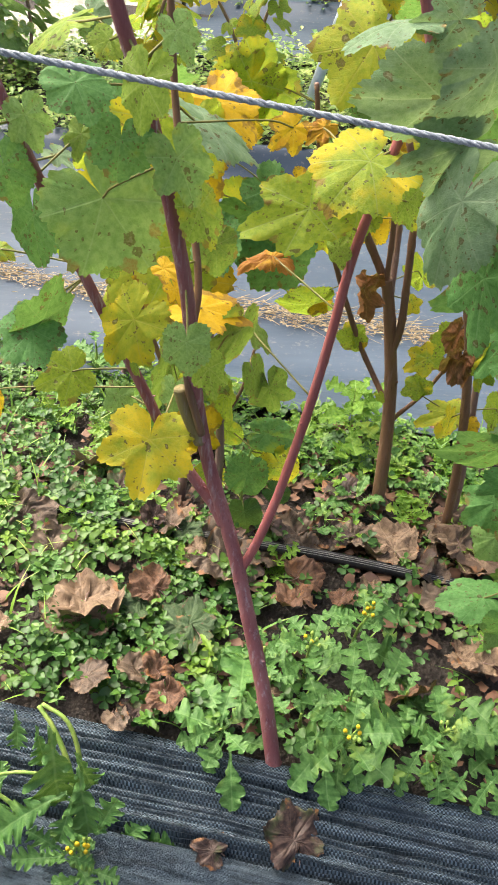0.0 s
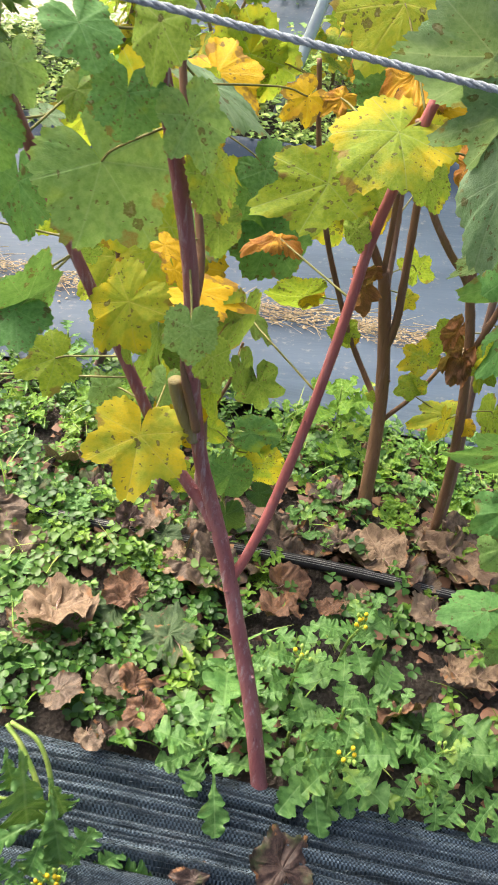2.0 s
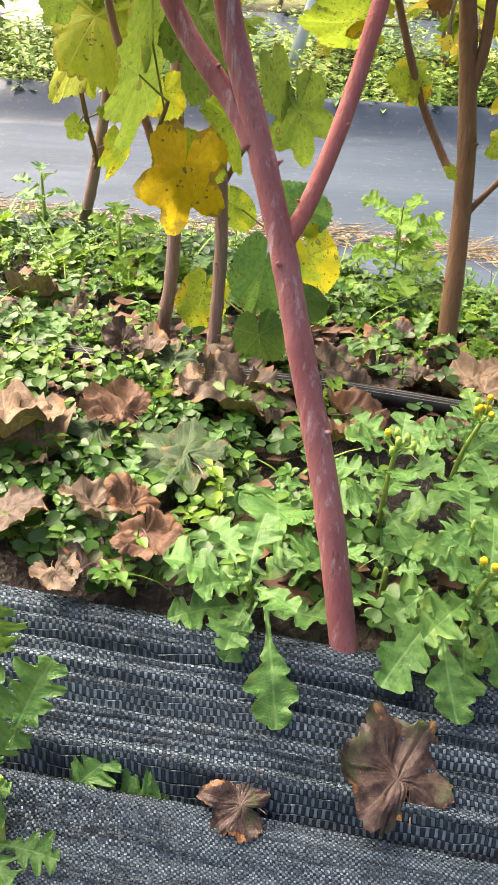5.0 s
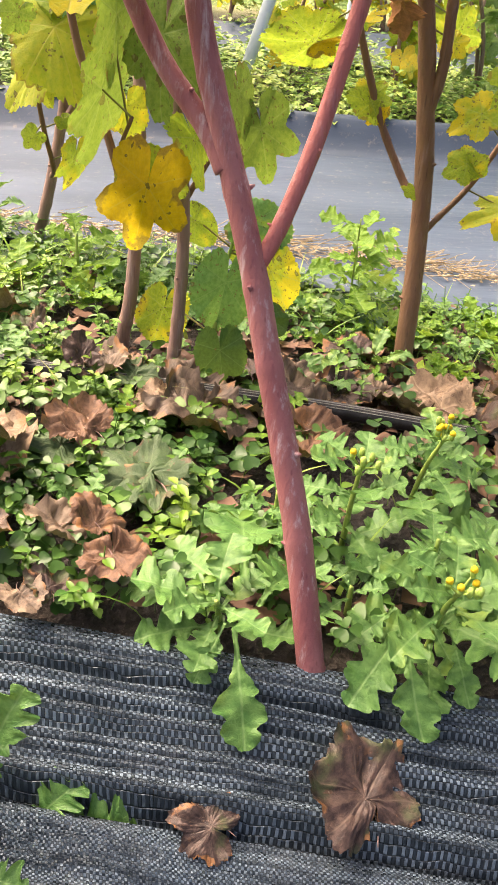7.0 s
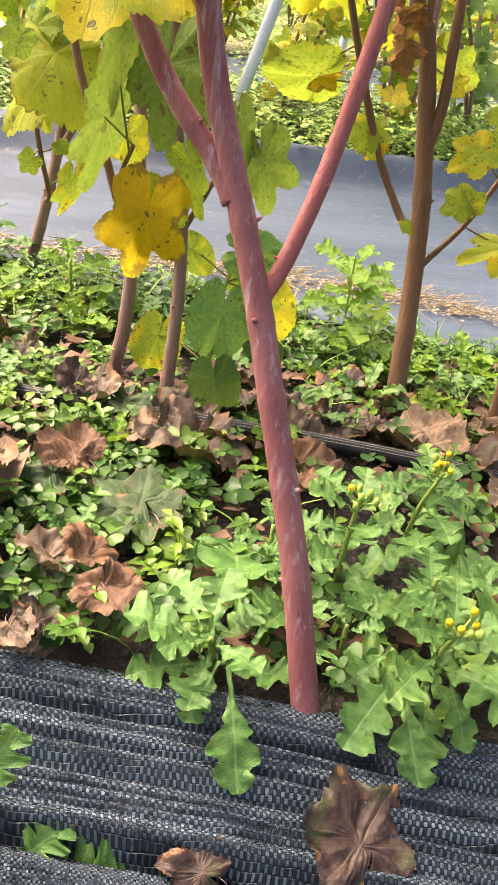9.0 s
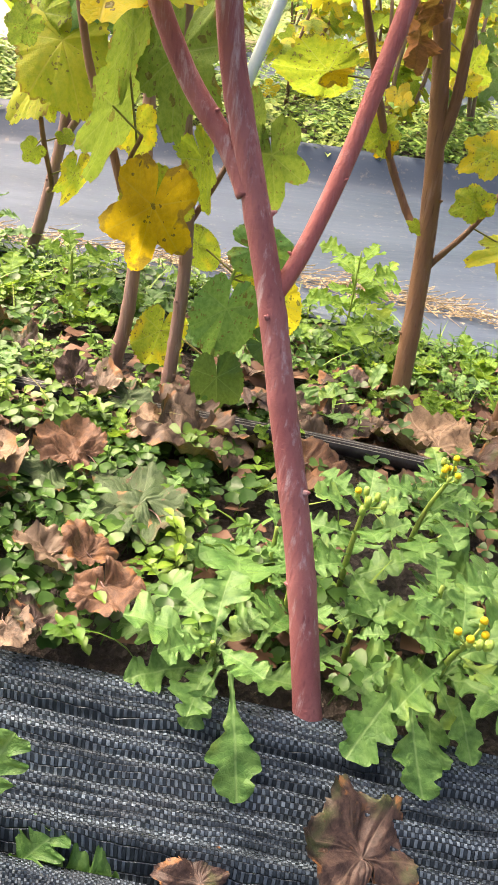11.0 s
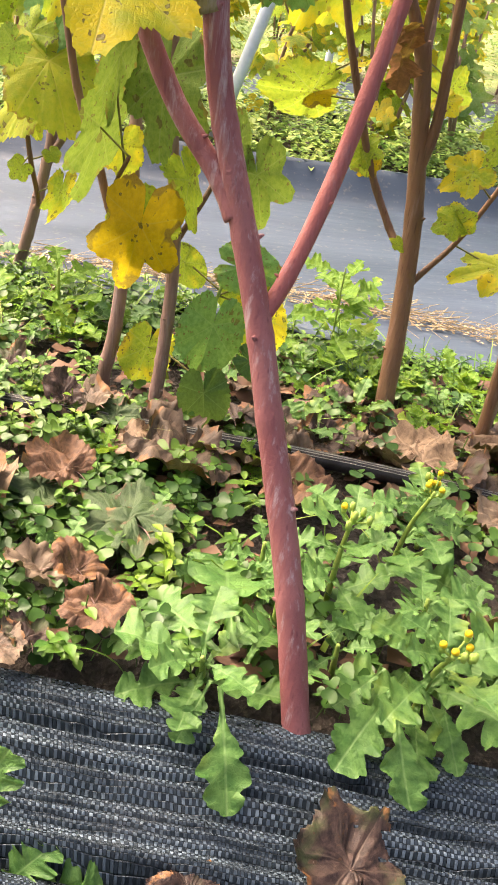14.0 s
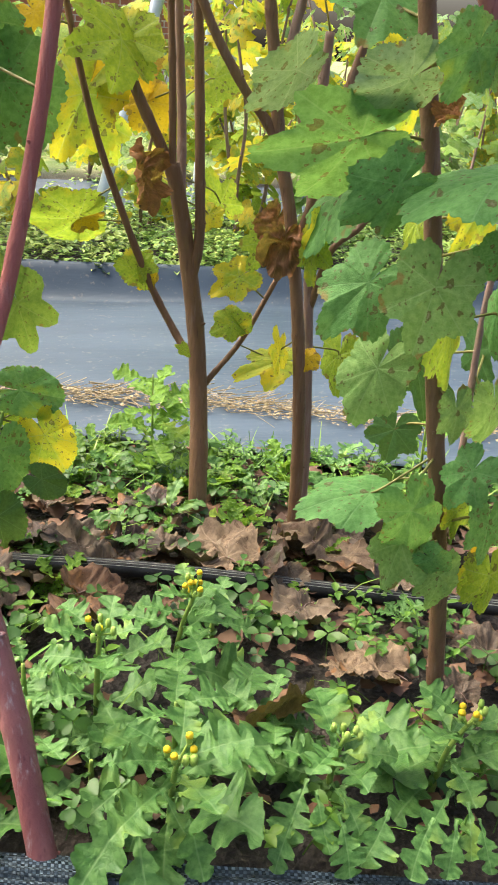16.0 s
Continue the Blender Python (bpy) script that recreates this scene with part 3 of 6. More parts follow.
def frame_to(base, tip, width, facing, ratio, thick=0.8):
    """The pose that lays a unit blade from base to tip."""
    base, tip = Vector(base), Vector(tip)
    y = (tip - base)
    ln = y.length
    y.normalize()
    z = Vector(facing) - y * y.dot(Vector(facing))
    z.normalize()
    x = y.cross(z)
    sx = width / ratio if width else ln
    m = Matrix(((x.x * sx, y.x * ln, z.x * ln * thick, base.x), (x.y * sx, y.y * ln, z.y * ln * thick, base.y), (x.z * sx, y.z * ln, z.z * ln * thick, base.z), (0, 0, 0, 1)))
    return m


WOOD = {}
dice = random.Random(11)


def stem(cane, name, pts, r0, r1, mat, label="", nodes=0.055, sides=12, bulge=0.12):
    """A cane or branch with swollen joints and stubs of buds on them."""
    path = spline(pts, 8)
    length = sum(np.linalg.norm(path[i + 1] - path[i]) for i in range(len(path) - 1))
    count = max(1, int(length / nodes))
    swell = lambda t: (r0 + (r1 - r0) * t) * (1 + bulge * math.exp(-((((t * count + 0.35) % 1.0) - 0.5) / 0.07) ** 2))
    n = max(24, int(length / 0.006))
    idx = np.linspace(0, len(path) - 1, n)
    fine = [path[int(i)] * (1 - i % 1) + path[min(int(i) + 1, len(path) - 1)] * (i % 1) for i in idx]
    bits = [tube(fine, swell, sides, 0.018, len(WOOD) + 5)]
    for k in range(count):
        t = (k + 0.15) / count
        q = fine[int(t * (n - 1))]
        g = k * 2.4 + 0.7
        way = Vector((math.cos(g), math.sin(g), 0.5))
        r = r0 + (r1 - r0) * t
        bits.append(nub(Vector(q) + way.normalized() * r * 0.75, way, r * 0.3, r * 0.75))
    v, f = join(bits)
    part(name, mesh_of(name, v, f, mat), cane, label)
    WOOD.setdefault(cane.name, []).extend(path)


def stalk(cane, base, face, radius=0.0009):
    """A leaf stalk from the leaf joint back to the nearest wood."""
    near = sorted(WOOD[cane.name], key=lambda q: (Vector(q) - Vector(base)).length)
    q = Vector(near[min(2, len(near) - 1)])
    b = Vector(base)
    mid = (q + b) / 2 + Vector((0, 0, 0.12 * (q - b).length))
    under = b - face * min(0.012, 0.3 * (q - b).length)
    v, f = tube([np.array(x) for x in spline([q, (mid + under) / 2, b - face * 0.0005], 6)], (radius * 1.2, radius), 6)
    part("leaf_stalk", mesh_of("leaf_stalk", v, f, RED_STALK), cane)


def leaf(cane, base, tip, width, kind, family=None):
    """A leaf in its own proportions, turned to the open row: a narrow one is rolled on its rib, a short one leans out."""
    family = family or {"brown": "litter", "orange": "limp"}.get(kind, "bramble")
    base, tip = Vector(base), Vector(tip)
    along = tip - base
    ln = along.length
    lot = random.Random(int(abs(base.x) * 7919e3) + int(abs(base.z) * 104729e3))
    free = 0.0 if family in ("cut", "heart") else 1.0
    facing = (Vector((0.0, 0.05, 1.25 if cane in (main, left, near) else 0.68)) - base).normalized()
    facing = (facing + Vector((lot.uniform(-0.22, 0.22), 0, lot.uniform(-0.15, 0.25))) * free).normalized()
    full = max(ln * 0.94, min(width / 1.56, ln * 1.9))
    tip += facing * math.sqrt(max(0.0, full * full - ln * ln))
    rib = (tip - base).normalized()
    share = width / (1.5 * ln)
    slim = max(0.72, min(1.0, share)) if free else 0.72
    roll = math.acos(max(0.62, min(1.0, share / slim))) * lot.choice((-free, free))
    facing = Matrix.Rotation(roll, 3, rib) @ facing
    m = frame_to(base, tip, 0, facing, 1.42) @ Matrix.Diagonal((slim, 1.0, 1.0, 1.0))
    part("leaf", blade_mesh(family, lot.randrange(9), kind), cane, KIND_LABEL.get(kind, ""), m)
    stalk(cane, base, m.to_3x3().col[2].normalized())


KIND_LABEL = {"yellow": "bright yellow autumn leaf", "orange": "orange leaf with brown scorch", "brown": "withered brown leaf", "gold": "half yellow spotted leaf"}


def extra_leaves(cane, count, seed, low, kinds, size=(0.045, 0.085), reach=0.09):
    """More leaves on the upper wood of a cane."""
    rng = random.Random(seed)
    wood = [q for q in WOOD[cane.name] if q[2] > low]
    for i in range(count if wood else 0):
        q = Vector(rng.choice(wood))
        g = rng.uniform(0, 2 * math.pi)
        base = q + Vector((math.cos(g), math.sin(g), rng.uniform(-0.1, 0.5))) * rng.uniform(0.3, 1) * reach
        ln = rng.uniform(*size)
        tip = base + Vector((math.cos(g) * 0.6, math.sin(g) * 0.6, rng.uniform(-0.9, -0.2))).normalized() * ln
        leaf(cane, base, tip, ln * rng.uniform(1.1, 1.5), rng.choice(kinds))


# ---- ground and sheets ----
def axis(near, far, step_near):
    lo, hi = near
    mid = list(np.arange(lo, hi, step_near))
    out = [lo - step_near * 1.35 ** k for k in range(1, 40) if step_near * 1.35 ** k < far]
    out2 = [hi + step_near * 1.35 ** k for k in range(1, 40) if step_near * 1.35 ** k < far]
    return np.array(out[::-1] + mid + out2)


xs, ys = axis((-0.9, 1.5), 1500, 0.014), axis((0.3, 2.0), 1500, 0.014)
verts = []
for y in ys:
    for x in xs:
        z = float(height(x, y))
        if -1 < x < 1.6 and 0.2 < y < 3.6:
            z += 0.006 * lump(x, y, 14) + 0.004 * lump(x, y, 45) - 0.012 - 0.04 * float(smooth(1.36, 1.5, y + 0.18 * x) * (1 - smooth(2.8, 2.9, y + 0.1 * x)))
        else:
            z -= 0.02
        verts.append((x, y, z))
nx = len(xs)
faces = [(j * nx + i, j * nx + i + 1, (j + 1) * nx + i + 1, (j + 1) * nx + i) for j in range(len(ys) - 1) for i in range(nx - 1)]
ground = new("ground", mesh_of("ground", verts, faces, SOIL))
tagged(ground, "dark crumbly garden soil of raised planting beds", "ground", kind="structure")


def sheet(name, label, category, u_range, v_range, nu, nv, zfun, mat, tape=0.0, skew=0.18):
    """A ground cover laid along the rows: u along the row, v across it."""
    us, vs = np.linspace(*u_range, nu), np.linspace(*v_range, nv)
    if tape:
        us = np.concatenate([np.linspace(-2.6, u_range[0] - 0.02, 70), us, np.linspace(u_range[1] + 0.02, 3.4, 80)])
        nu = len(us)
    verts, uvs = [], []
    for v in vs:
        for u in us:
            x, y = u, v - skew * u
            verts.append((x, y, zfun(x, y, u, v)))
            uvs.append((u / tape, v / (tape * 0.8)) if tape else (u, v))
    faces = [(j * nu + i, j * nu + i + 1, (j + 1) * nu + i + 1, (j + 1) * nu + i) for j in range(nv - 1) for i in range(nu - 1)]
    ob = new(name, mesh_of(name, verts, faces, mat, uvs, layer="tape"))
    ob.modifiers.new("thickness", "SOLIDIFY").thickness = 0.0008
    return tagged(ob, label, category, kind="structure")


def folds(x, y, u, v):
    """Crumpled pleats that run along the row."""
    n1, n2 = noise.noise(Vector((u * 4.5, v * 3, 1.0))), noise.noise(Vector((u * 9, v * 14, 5.0)))
    w = 0.583 - (0.583 - v - 0.005 * n1) / 0.74
    z = 0.0026 * abs(math.sin(math.pi * w / 0.0335 + 1.1 * n2 + 0.4)) + 0.0022 * abs(math.sin(math.pi * w / 0.0125 + 2.6 * n1)) - 0.002
    z -= 0.008 * math.exp(-(((w - 0.538) / 0.0035) ** 2)) + 0.008 * math.exp(-(((w - 0.497) / 0.004) ** 2)) + 0.006 * math.exp(-(((w - 0.515) / 0.0028) ** 2))
    z += 0.002 * n2 + 0.0012 * abs(math.sin(math.pi * w / 0.0058 + 2.2 * n2)) * (0.5 + 0.5 * math.sin(9 * u + 60 * v))
    z -= 0.006 * math.exp(-(((w - 0.47) / 0.0025) ** 2)) * (0.6 + 0.4 * n1) + 0.004 * math.exp(-(((w - 0.484 - 0.004 * n2) / 0.002) ** 2))
    lap = 1 - smooth(0.444, 0.453, w)
    z += 0.008 * math.exp(-(((w - 0.457) / 0.009) ** 2))
    hem = float(smooth(0.56, 0.576, w))
    return float(height(x, y)) + 0.001 + (z + 0.005) * (1 - float(lap)) * (1 - 0.7 * hem) - 0.009 * float(lap) - 0.004 * hem


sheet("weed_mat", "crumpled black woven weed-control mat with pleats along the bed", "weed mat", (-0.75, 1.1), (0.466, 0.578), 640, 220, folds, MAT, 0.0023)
def flap(x, y, u, v):
    n1 = noise.noise(Vector((u * 5, v * 9, 2)))
    edge = float(smooth(0.4, 0.462, v))
    z = 0.0025 * n1 + 0.0016 * abs(math.sin(v * 95 + 2 * n1)) + 0.001 * abs(math.sin(v * 310 + 3 * n1)) + 0.007 * edge
    return float(height(x, y)) + 0.001 + z - 0.006 * math.exp(-(((v - 0.474 - 0.004 * n1) / 0.004) ** 2))


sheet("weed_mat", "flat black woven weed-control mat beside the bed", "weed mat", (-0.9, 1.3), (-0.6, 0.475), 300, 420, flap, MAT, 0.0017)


def draped(x, y, u, v):
    z = float(height(x, y)) + 0.012 + 0.004 * noise.noise(Vector((u * 2.2, v * 5, 7))) + 0.0015 * noise.noise(Vector((u * 9, v * 30, 2)))
    return z + 0.02 * math.exp(-((v - 2.78) / 0.025) ** 2)


sheet("plastic_sheet", "grey-black plastic mulch sheet lining the furrow between beds", "plastic sheet", (-2.6, 3.4), (1.3, 2.79), 150, 130, draped, PLASTIC, skew=0.13)
sheet("plastic_sheet", "grey-black plastic mulch sheet in a farther furrow", "plastic sheet", (-0.25, 4.0), (3.72, 4.8), 60, 40,
      lambda x, y, u, v: float(height(x, y)) + 0.012 + 0.005 * noise.noise(Vector((u * 2, v * 5, 7))), PLASTIC, skew=0.1)
sheet("gravel_path", "pale gravel path behind the planting beds", "path", (-9.0, -0.27), (3.8, 6.6), 60, 20,
      lambda x, y, u, v: float(height(x, y)) + 0.01 + 0.01 * noise.noise(Vector((u * 3, v * 3, 2))), GRAVEL, skew=0.1)

# drip tube
u = np.linspace(-1.4, 1.9, 90)
path = [np.array((x, 0.93 - 0.165 * x + 0.006 * math.sin(7 * x), float(height(x, 0.93 - 0.165 * x)) + 0.011 + 0.002 * math.sin(11 * x))) for x in u]
drip = thing("drip_tube", "black drip irrigation tube with pale stripes lying on the bed", "irrigation tube")
v, f = tube(path, (0.0088, 0.0088), 14)
part("hose", mesh_of("hose", v, f, TUBE), drip)
for dy, dz in ((-0.0062, 0.0062), (-0.0035, 0.008), (-0.0005, 0.0087)):
    v, f = tube([q + np.array((0, dy, dz)) for q in path], (0.00045, 0.00045), 5)
    part("stripe", mesh_of("stripe", v, f, STRIPE), drip)

# rope
rope = thing("rope", "pale blue twisted rope strung along the canes", "rope")
line = [np.array((x, 0.5, 0.8065 - 0.156 * x + 0.02 * x * x)) for x in np.linspace(-1.3, 1.5, 500)]
for k in range(3):
    tw = [q + 0.0012 * np.array((0, math.cos(q[0] / 0.0036 + k * 2.094), math.sin(q[0] / 0.0036 + k * 2.094))) for q in line]
    v, f = tube(tw, (0.0013, 0.0013), 6)
    part("strand", mesh_of("strand", v, f, ROPE), rope)

# ---- canes ----
main = thing("bramble_cane", "tall reddish bramble cane forking twice, with spotted lobed leaves", "plant", group="bramble canes")
stem(main, "stem", [(0.068, 0.562, -0.02), (0.053, 0.594, 0.077), (0.04, 0.616, 0.14), (0.0275, 0.635, 0.193), (0.0165, 0.652, 0.242), (0.0005, 0.672, 0.3), (-0.018, 0.686, 0.365), (-0.028, 0.684, 0.43), (-0.034, 0.67, 0.5), (-0.039, 0.652, 0.6), (-0.062, 0.64, 0.74), (-0.085, 0.625, 0.84), (-0.1, 0.61, 0.95)], 0.0094, 0.0052, RED_BARK, "maroon cane with grey bloom", sides=18, bulge=0.07, nodes=0.075)
stem(main, "branch", [(-0.002, 0.672, 0.296), (-0.014, 0.682, 0.317), (-0.041, 0.696, 0.352), (-0.065, 0.7, 0.4), (-0.089, 0.7, 0.466), (-0.132, 0.7, 0.577), (-0.164, 0.7, 0.671), (-0.191, 0.7, 0.76), (-0.21, 0.7, 0.86)], 0.0066, 0.0042, RED_BARK, sides=14, bulge=0.06)
stem(main, "branch", [(0.0155, 0.652, 0.241), (0.031, 0.663, 0.266), (0.051, 0.68, 0.315), (0.067, 0.69, 0.375), (0.083, 0.696, 0.45), (0.096, 0.698, 0.53), (0.106, 0.7, 0.6), (0.118, 0.7, 0.655), (0.135, 0.7, 0.72)], 0.0054, 0.0042, PINK_BARK, "pinkish red side branch", sides=14, bulge=0.05)
stem(main, "pruned_stub", [(-0.027, 0.686, 0.4), (-0.036, 0.684, 0.425), (-0.044, 0.683, 0.452), (-0.047, 0.683, 0.468)], 0.0078, 0.0066, OLD_WOOD, "pale cut stub of an old shoot", bulge=0.03)
stem(main, "branch", [(-0.026, 0.672, 0.42), (-0.04, 0.672, 0.5), (-0.03, 0.7, 0.58), (-0.05, 0.75, 0.7), (-0.055, 0.76, 0.82)], 0.004, 0.003, BROWN_BARK)

left = thing("bramble_cane", "leafy bramble cane rising close beside the weed mat", "plant", group="bramble canes")
stem(left, "stem", [(-0.38, 0.6, 0.03), (-0.37, 0.59, 0.15), (-0.35, 0.57, 0.4), (-0.31, 0.55, 0.6), (-0.26, 0.53, 0.85)], 0.007, 0.004, RED_BARK)
stem(left, "branch", [(-0.37, 0.59, 0.14), (-0.31, 0.55, 0.2), (-0.25, 0.5, 0.21)], 0.003, 0.002, STALK)

near = thing("bramble_cane", "bramble cane with pale grey-green leaves above the rope", "plant", group="bramble canes")
stem(near, "stem", [(0.44, 0.62, -0.05), (0.4, 0.62, 0.25), (0.32, 0.62, 0.5), (0.2, 0.62, 0.647), (0.175, 0.62, 0.703), (0.142, 0.62, 0.772), (0.12, 0.62, 0.84)], 0.0075, 0.004, RED_BARK)

r1 = thing("bramble_cane", "stout brown bramble cane branching low with spotted yellow leaves", "plant", group="bramble canes")
stem(r1, "stem", [(0.251, 1.052, -0.07), (0.251, 1.057, -0.01), (0.252, 1.072, 0.08), (0.248, 1.085, 0.18), (0.238, 1.09, 0.256), (0.228, 1.09, 0.316), (0.217, 1.09, 0.368)], 0.0115, 0.0082, BROWN_BARK, sides=16, nodes=0.09, bulge=0.06)
stem(r1, "branch", [(0.24, 1.095, 0.16), (0.225, 1.11, 0.185), (0.196, 1.12, 0.242), (0.159, 1.12, 0.339), (0.136, 1.12, 0.412), (0.113, 1.12, 0.52), (0.1, 1.12, 0.62)], 0.0046, 0.0032, BROWN_BARK)
stem(r1, "branch", [(0.25, 1.08, 0.115), (0.266, 1.08, 0.138), (0.3, 1.08, 0.182), (0.338, 1.08, 0.256)], 0.0038, 0.0028, BROWN_BARK)
stem(r1, "branch", [(0.238, 1.088, 0.235), (0.247, 1.085, 0.29), (0.246, 1.085, 0.35), (0.241, 1.085, 0.471), (0.236, 1.085, 0.56), (0.23, 1.08, 0.68)], 0.0062, 0.0042, BROWN_BARK)
stem(r1, "branch", [(0.22, 1.09, 0.35), (0.205, 1.09, 0.385), (0.184, 1.09, 0.427), (0.162, 1.09, 0.478)], 0.0062, 0.0055, BROWN_BARK)
stem(r1, "branch", [(0.217, 1.088, 0.36), (0.215, 1.085, 0.444), (0.211, 1.085, 0.53), (0.205, 1.08, 0.66)], 0.004, 0.0034, BROWN_BARK)
stem(r1, "branch", [(0.23, 1.11, 0.33), (0.232, 1.13, 0.415), (0.226, 1.13, 0.53), (0.23, 1.14, 0.7)], 0.0055, 0.004, GREY_BARK)

r2 = thing("bramble_cane", "pair of slim brown bramble stems with green and brown leaves", "plant", group="bramble canes")
stem(r2, "stem", [(0.358, 1.02, -0.08), (0.356, 1.01, 0.0), (0.35, 1.0, 0.1), (0.341, 1.0, 0.206), (0.324, 1.0, 0.323), (0.306, 1.0, 0.402), (0.296, 1.0, 0.476), (0.287, 1.0, 0.54), (0.275, 1.0, 0.7)], 0.0075, 0.0052, BROWN_BARK, nodes=0.07)
stem(r2, "stem", [(0.374, 1.04, -0.07), (0.37, 1.03, 0.05), (0.363, 1.03, 0.17), (0.353, 1.03, 0.318), (0.352, 1.03, 0.4), (0.36, 1.04, 0.5)], 0.0062, 0.0045, GREY_BARK)
stem(r2, "branch", [(0.312, 1.0, 0.38), (0.295, 1.0, 0.415), (0.267, 1.0, 0.45), (0.231, 1.0, 0.51), (0.2, 1.0, 0.6)], 0.005, 0.0042, BROWN_BARK)
stem(r2, "branch", [(0.303, 1.0, 0.43), (0.313, 1.0, 0.496), (0.321, 1.0, 0.54), (0.33, 1.0, 0.66)], 0.005, 0.004, GREY_BARK)
stem(r2, "branch", [(0.36, 1.03, 0.23), (0.371, 1.01, 0.295), (0.398, 1.0, 0.324), (0.42, 1.0, 0.36)], 0.004, 0.003, BROWN_BARK)
stem(r2, "branch", [(0.33, 1.0, 0.3), (0.35, 1.0, 0.37), (0.371, 1.0, 0.455), (0.39, 1.0, 0.52), (0.41, 1.0, 0.64)], 0.0046, 0.0038, BROWN_BARK)

r3 = thing("bramble_cane", "bramble cane hung with broad green brown-spotted leaves", "plant", group="bramble canes")
stem(r3, "stem", [(0.384, 0.668, -0.06), (0.371, 0.664, 0.07), (0.352, 0.66, 0.183), (0.332, 0.66, 0.295), (0.318, 0.66, 0.384), (0.306, 0.66, 0.45), (0.294, 0.66, 0.52), (0.27, 0.65, 0.64), (0.25, 0.64, 0.76)], 0.0068, 0.0048, BROWN_BARK, nodes=0.06)
stem(r3, "branch", [(0.36, 0.668, 0.11), (0.38, 0.69, 0.2), (0.385, 0.7, 0.32), (0.4, 0.7, 0.45)], 0.003, 0.0022, GREY_BARK)

l1 = thing("bramble_cane", "grey-brown bramble cane with yellow and lime leaves", "plant", group="bramble canes")
stem(l1, "stem", [(-0.074, 1.044, -0.03), (-0.07, 1.042, 0.01), (-0.061, 1.04, 0.065), (-0.055, 1.04, 0.162), (-0.054, 1.04, 0.229), (-0.055, 1.04, 0.3), (-0.06, 1.05, 0.42), (-0.07, 1.06, 0.6)], 0.0082, 0.005, GREY_BARK)
stem(l1, "branch", [(-0.056, 1.04, 0.14), (-0.075, 1.04, 0.192), (-0.087, 1.04, 0.231), (-0.103, 1.04, 0.276), (-0.116, 1.04, 0.33), (-0.14, 1.04, 0.48)], 0.0045, 0.0035, BROWN_BARK)
stem(l1, "branch", [(-0.055, 1.04, 0.18), (-0.07, 0.99, 0.22), (-0.06, 0.95, 0.26)], 0.0026, 0.0018, BROWN_BARK)

l2 = thing("bramble_cane", "thin grey-brown bramble cane beside a clump of seedlings", "plant", group="bramble canes")
stem(l2, "stem", [(-0.02, 0.995, -0.03), (-0.017, 0.998, 0.0), (-0.013, 1.0, 0.048), (-0.01, 1.0, 0.122), (-0.012, 1.0, 0.189), (-0.02, 1.0, 0.256), (-0.03, 1.01, 0.4), (-0.025, 1.02, 0.6)], 0.0078, 0.0045, GREY_BARK)
stem(l2, "branch", [(-0.012, 1.0, 0.17), (0.02, 1.01, 0.23), (0.035, 1.02, 0.29)], 0.003, 0.002, BROWN_BARK)

l3 = thing("bramble_cane", "pale brown bramble cane at the edge of the plastic sheet", "plant", group="bramble canes")
stem(l3, "stem", [(-0.2, 1.365, -0.06), (-0.198, 1.36, -0.02), (-0.177, 1.36, 0.06), (-0.158, 1.36, 0.143), (-0.149, 1.36, 0.2), (-0.145, 1.36, 0.28), (-0.15, 1.37, 0.5)], 0.0088, 0.0055, GREY_BARK)
stem(l3, "branch", [(-0.17, 1.35, 0.09), (-0.163, 1.31, 0.112), (-0.172, 1.3, 0.163), (-0.178, 1.3, 0.21), (-0.19, 1.3, 0.32)], 0.0034, 0.0028, BROWN_BARK)
stem(l3, "branch", [(-0.156, 1.36, 0.15), (-0.13, 1.34, 0.2), (-0.115, 1.32, 0.28), (-0.11, 1.32, 0.42)], 0.005, 0.004, GREY_BARK)

seedling = thing("bramble_seedling", "young bramble seedling with broad dark and lime leaves", "plant")
stem(seedling, "stem", [(0.02, 0.985, -0.03), (0.024, 0.985, 0.04), (0.03, 0.99, 0.1), (0.04, 1.0, 0.14)], 0.0025, 0.0016, STALK)

# leaves, cane by cane
leaf(main, (-0.077, 0.668, 0.415), (-0.086, 0.620, 0.377), 0.098, "gold")
leaf(main, (-0.104, 0.655, 0.673), (-0.067, 0.645, 0.617), 0.106, "mid")
leaf(main, (-0.112, 0.620, 0.773), (-0.102, 0.610, 0.743), 0.056, "green")
leaf(main, (-0.062, 0.600, 0.783), (-0.069, 0.590, 0.749), 0.034, "bright")
leaf(main, (-0.084, 0.630, 0.730), (-0.088, 0.620, 0.701), 0.047, "green")
leaf(main, (-0.165, 0.690, 0.724), (-0.155, 0.680, 0.698), 0.034, "mid")
leaf(main, (-0.185, 0.680, 0.687), (-0.174, 0.670, 0.655), 0.041, "green")
leaf(main, (-0.176, 0.720, 0.625), (-0.175, 0.710, 0.578), 0.037, "green")
leaf(main, (-0.175, 0.660, 0.544), (-0.202, 0.650, 0.511), 0.075, "green")
leaf(main, (-0.168, 0.670, 0.547), (-0.144, 0.660, 0.593), 0.031, "green")
leaf(main, (-0.153, 0.700, 0.472), (-0.189, 0.690, 0.457), 0.071, "lime")
leaf(main, (-0.086, 0.670, 0.552), (-0.117, 0.660, 0.510), 0.062, "gold")
leaf(main, (-0.087, 0.680, 0.531), (-0.094, 0.670, 0.489), 0.032, "bright")
leaf(main, (-0.036, 0.605, 0.572), (-0.035, 0.595, 0.544), 0.040, "mid")
leaf(main, (-0.018, 0.630, 0.529), (-0.014, 0.620, 0.500), 0.029, "bright")
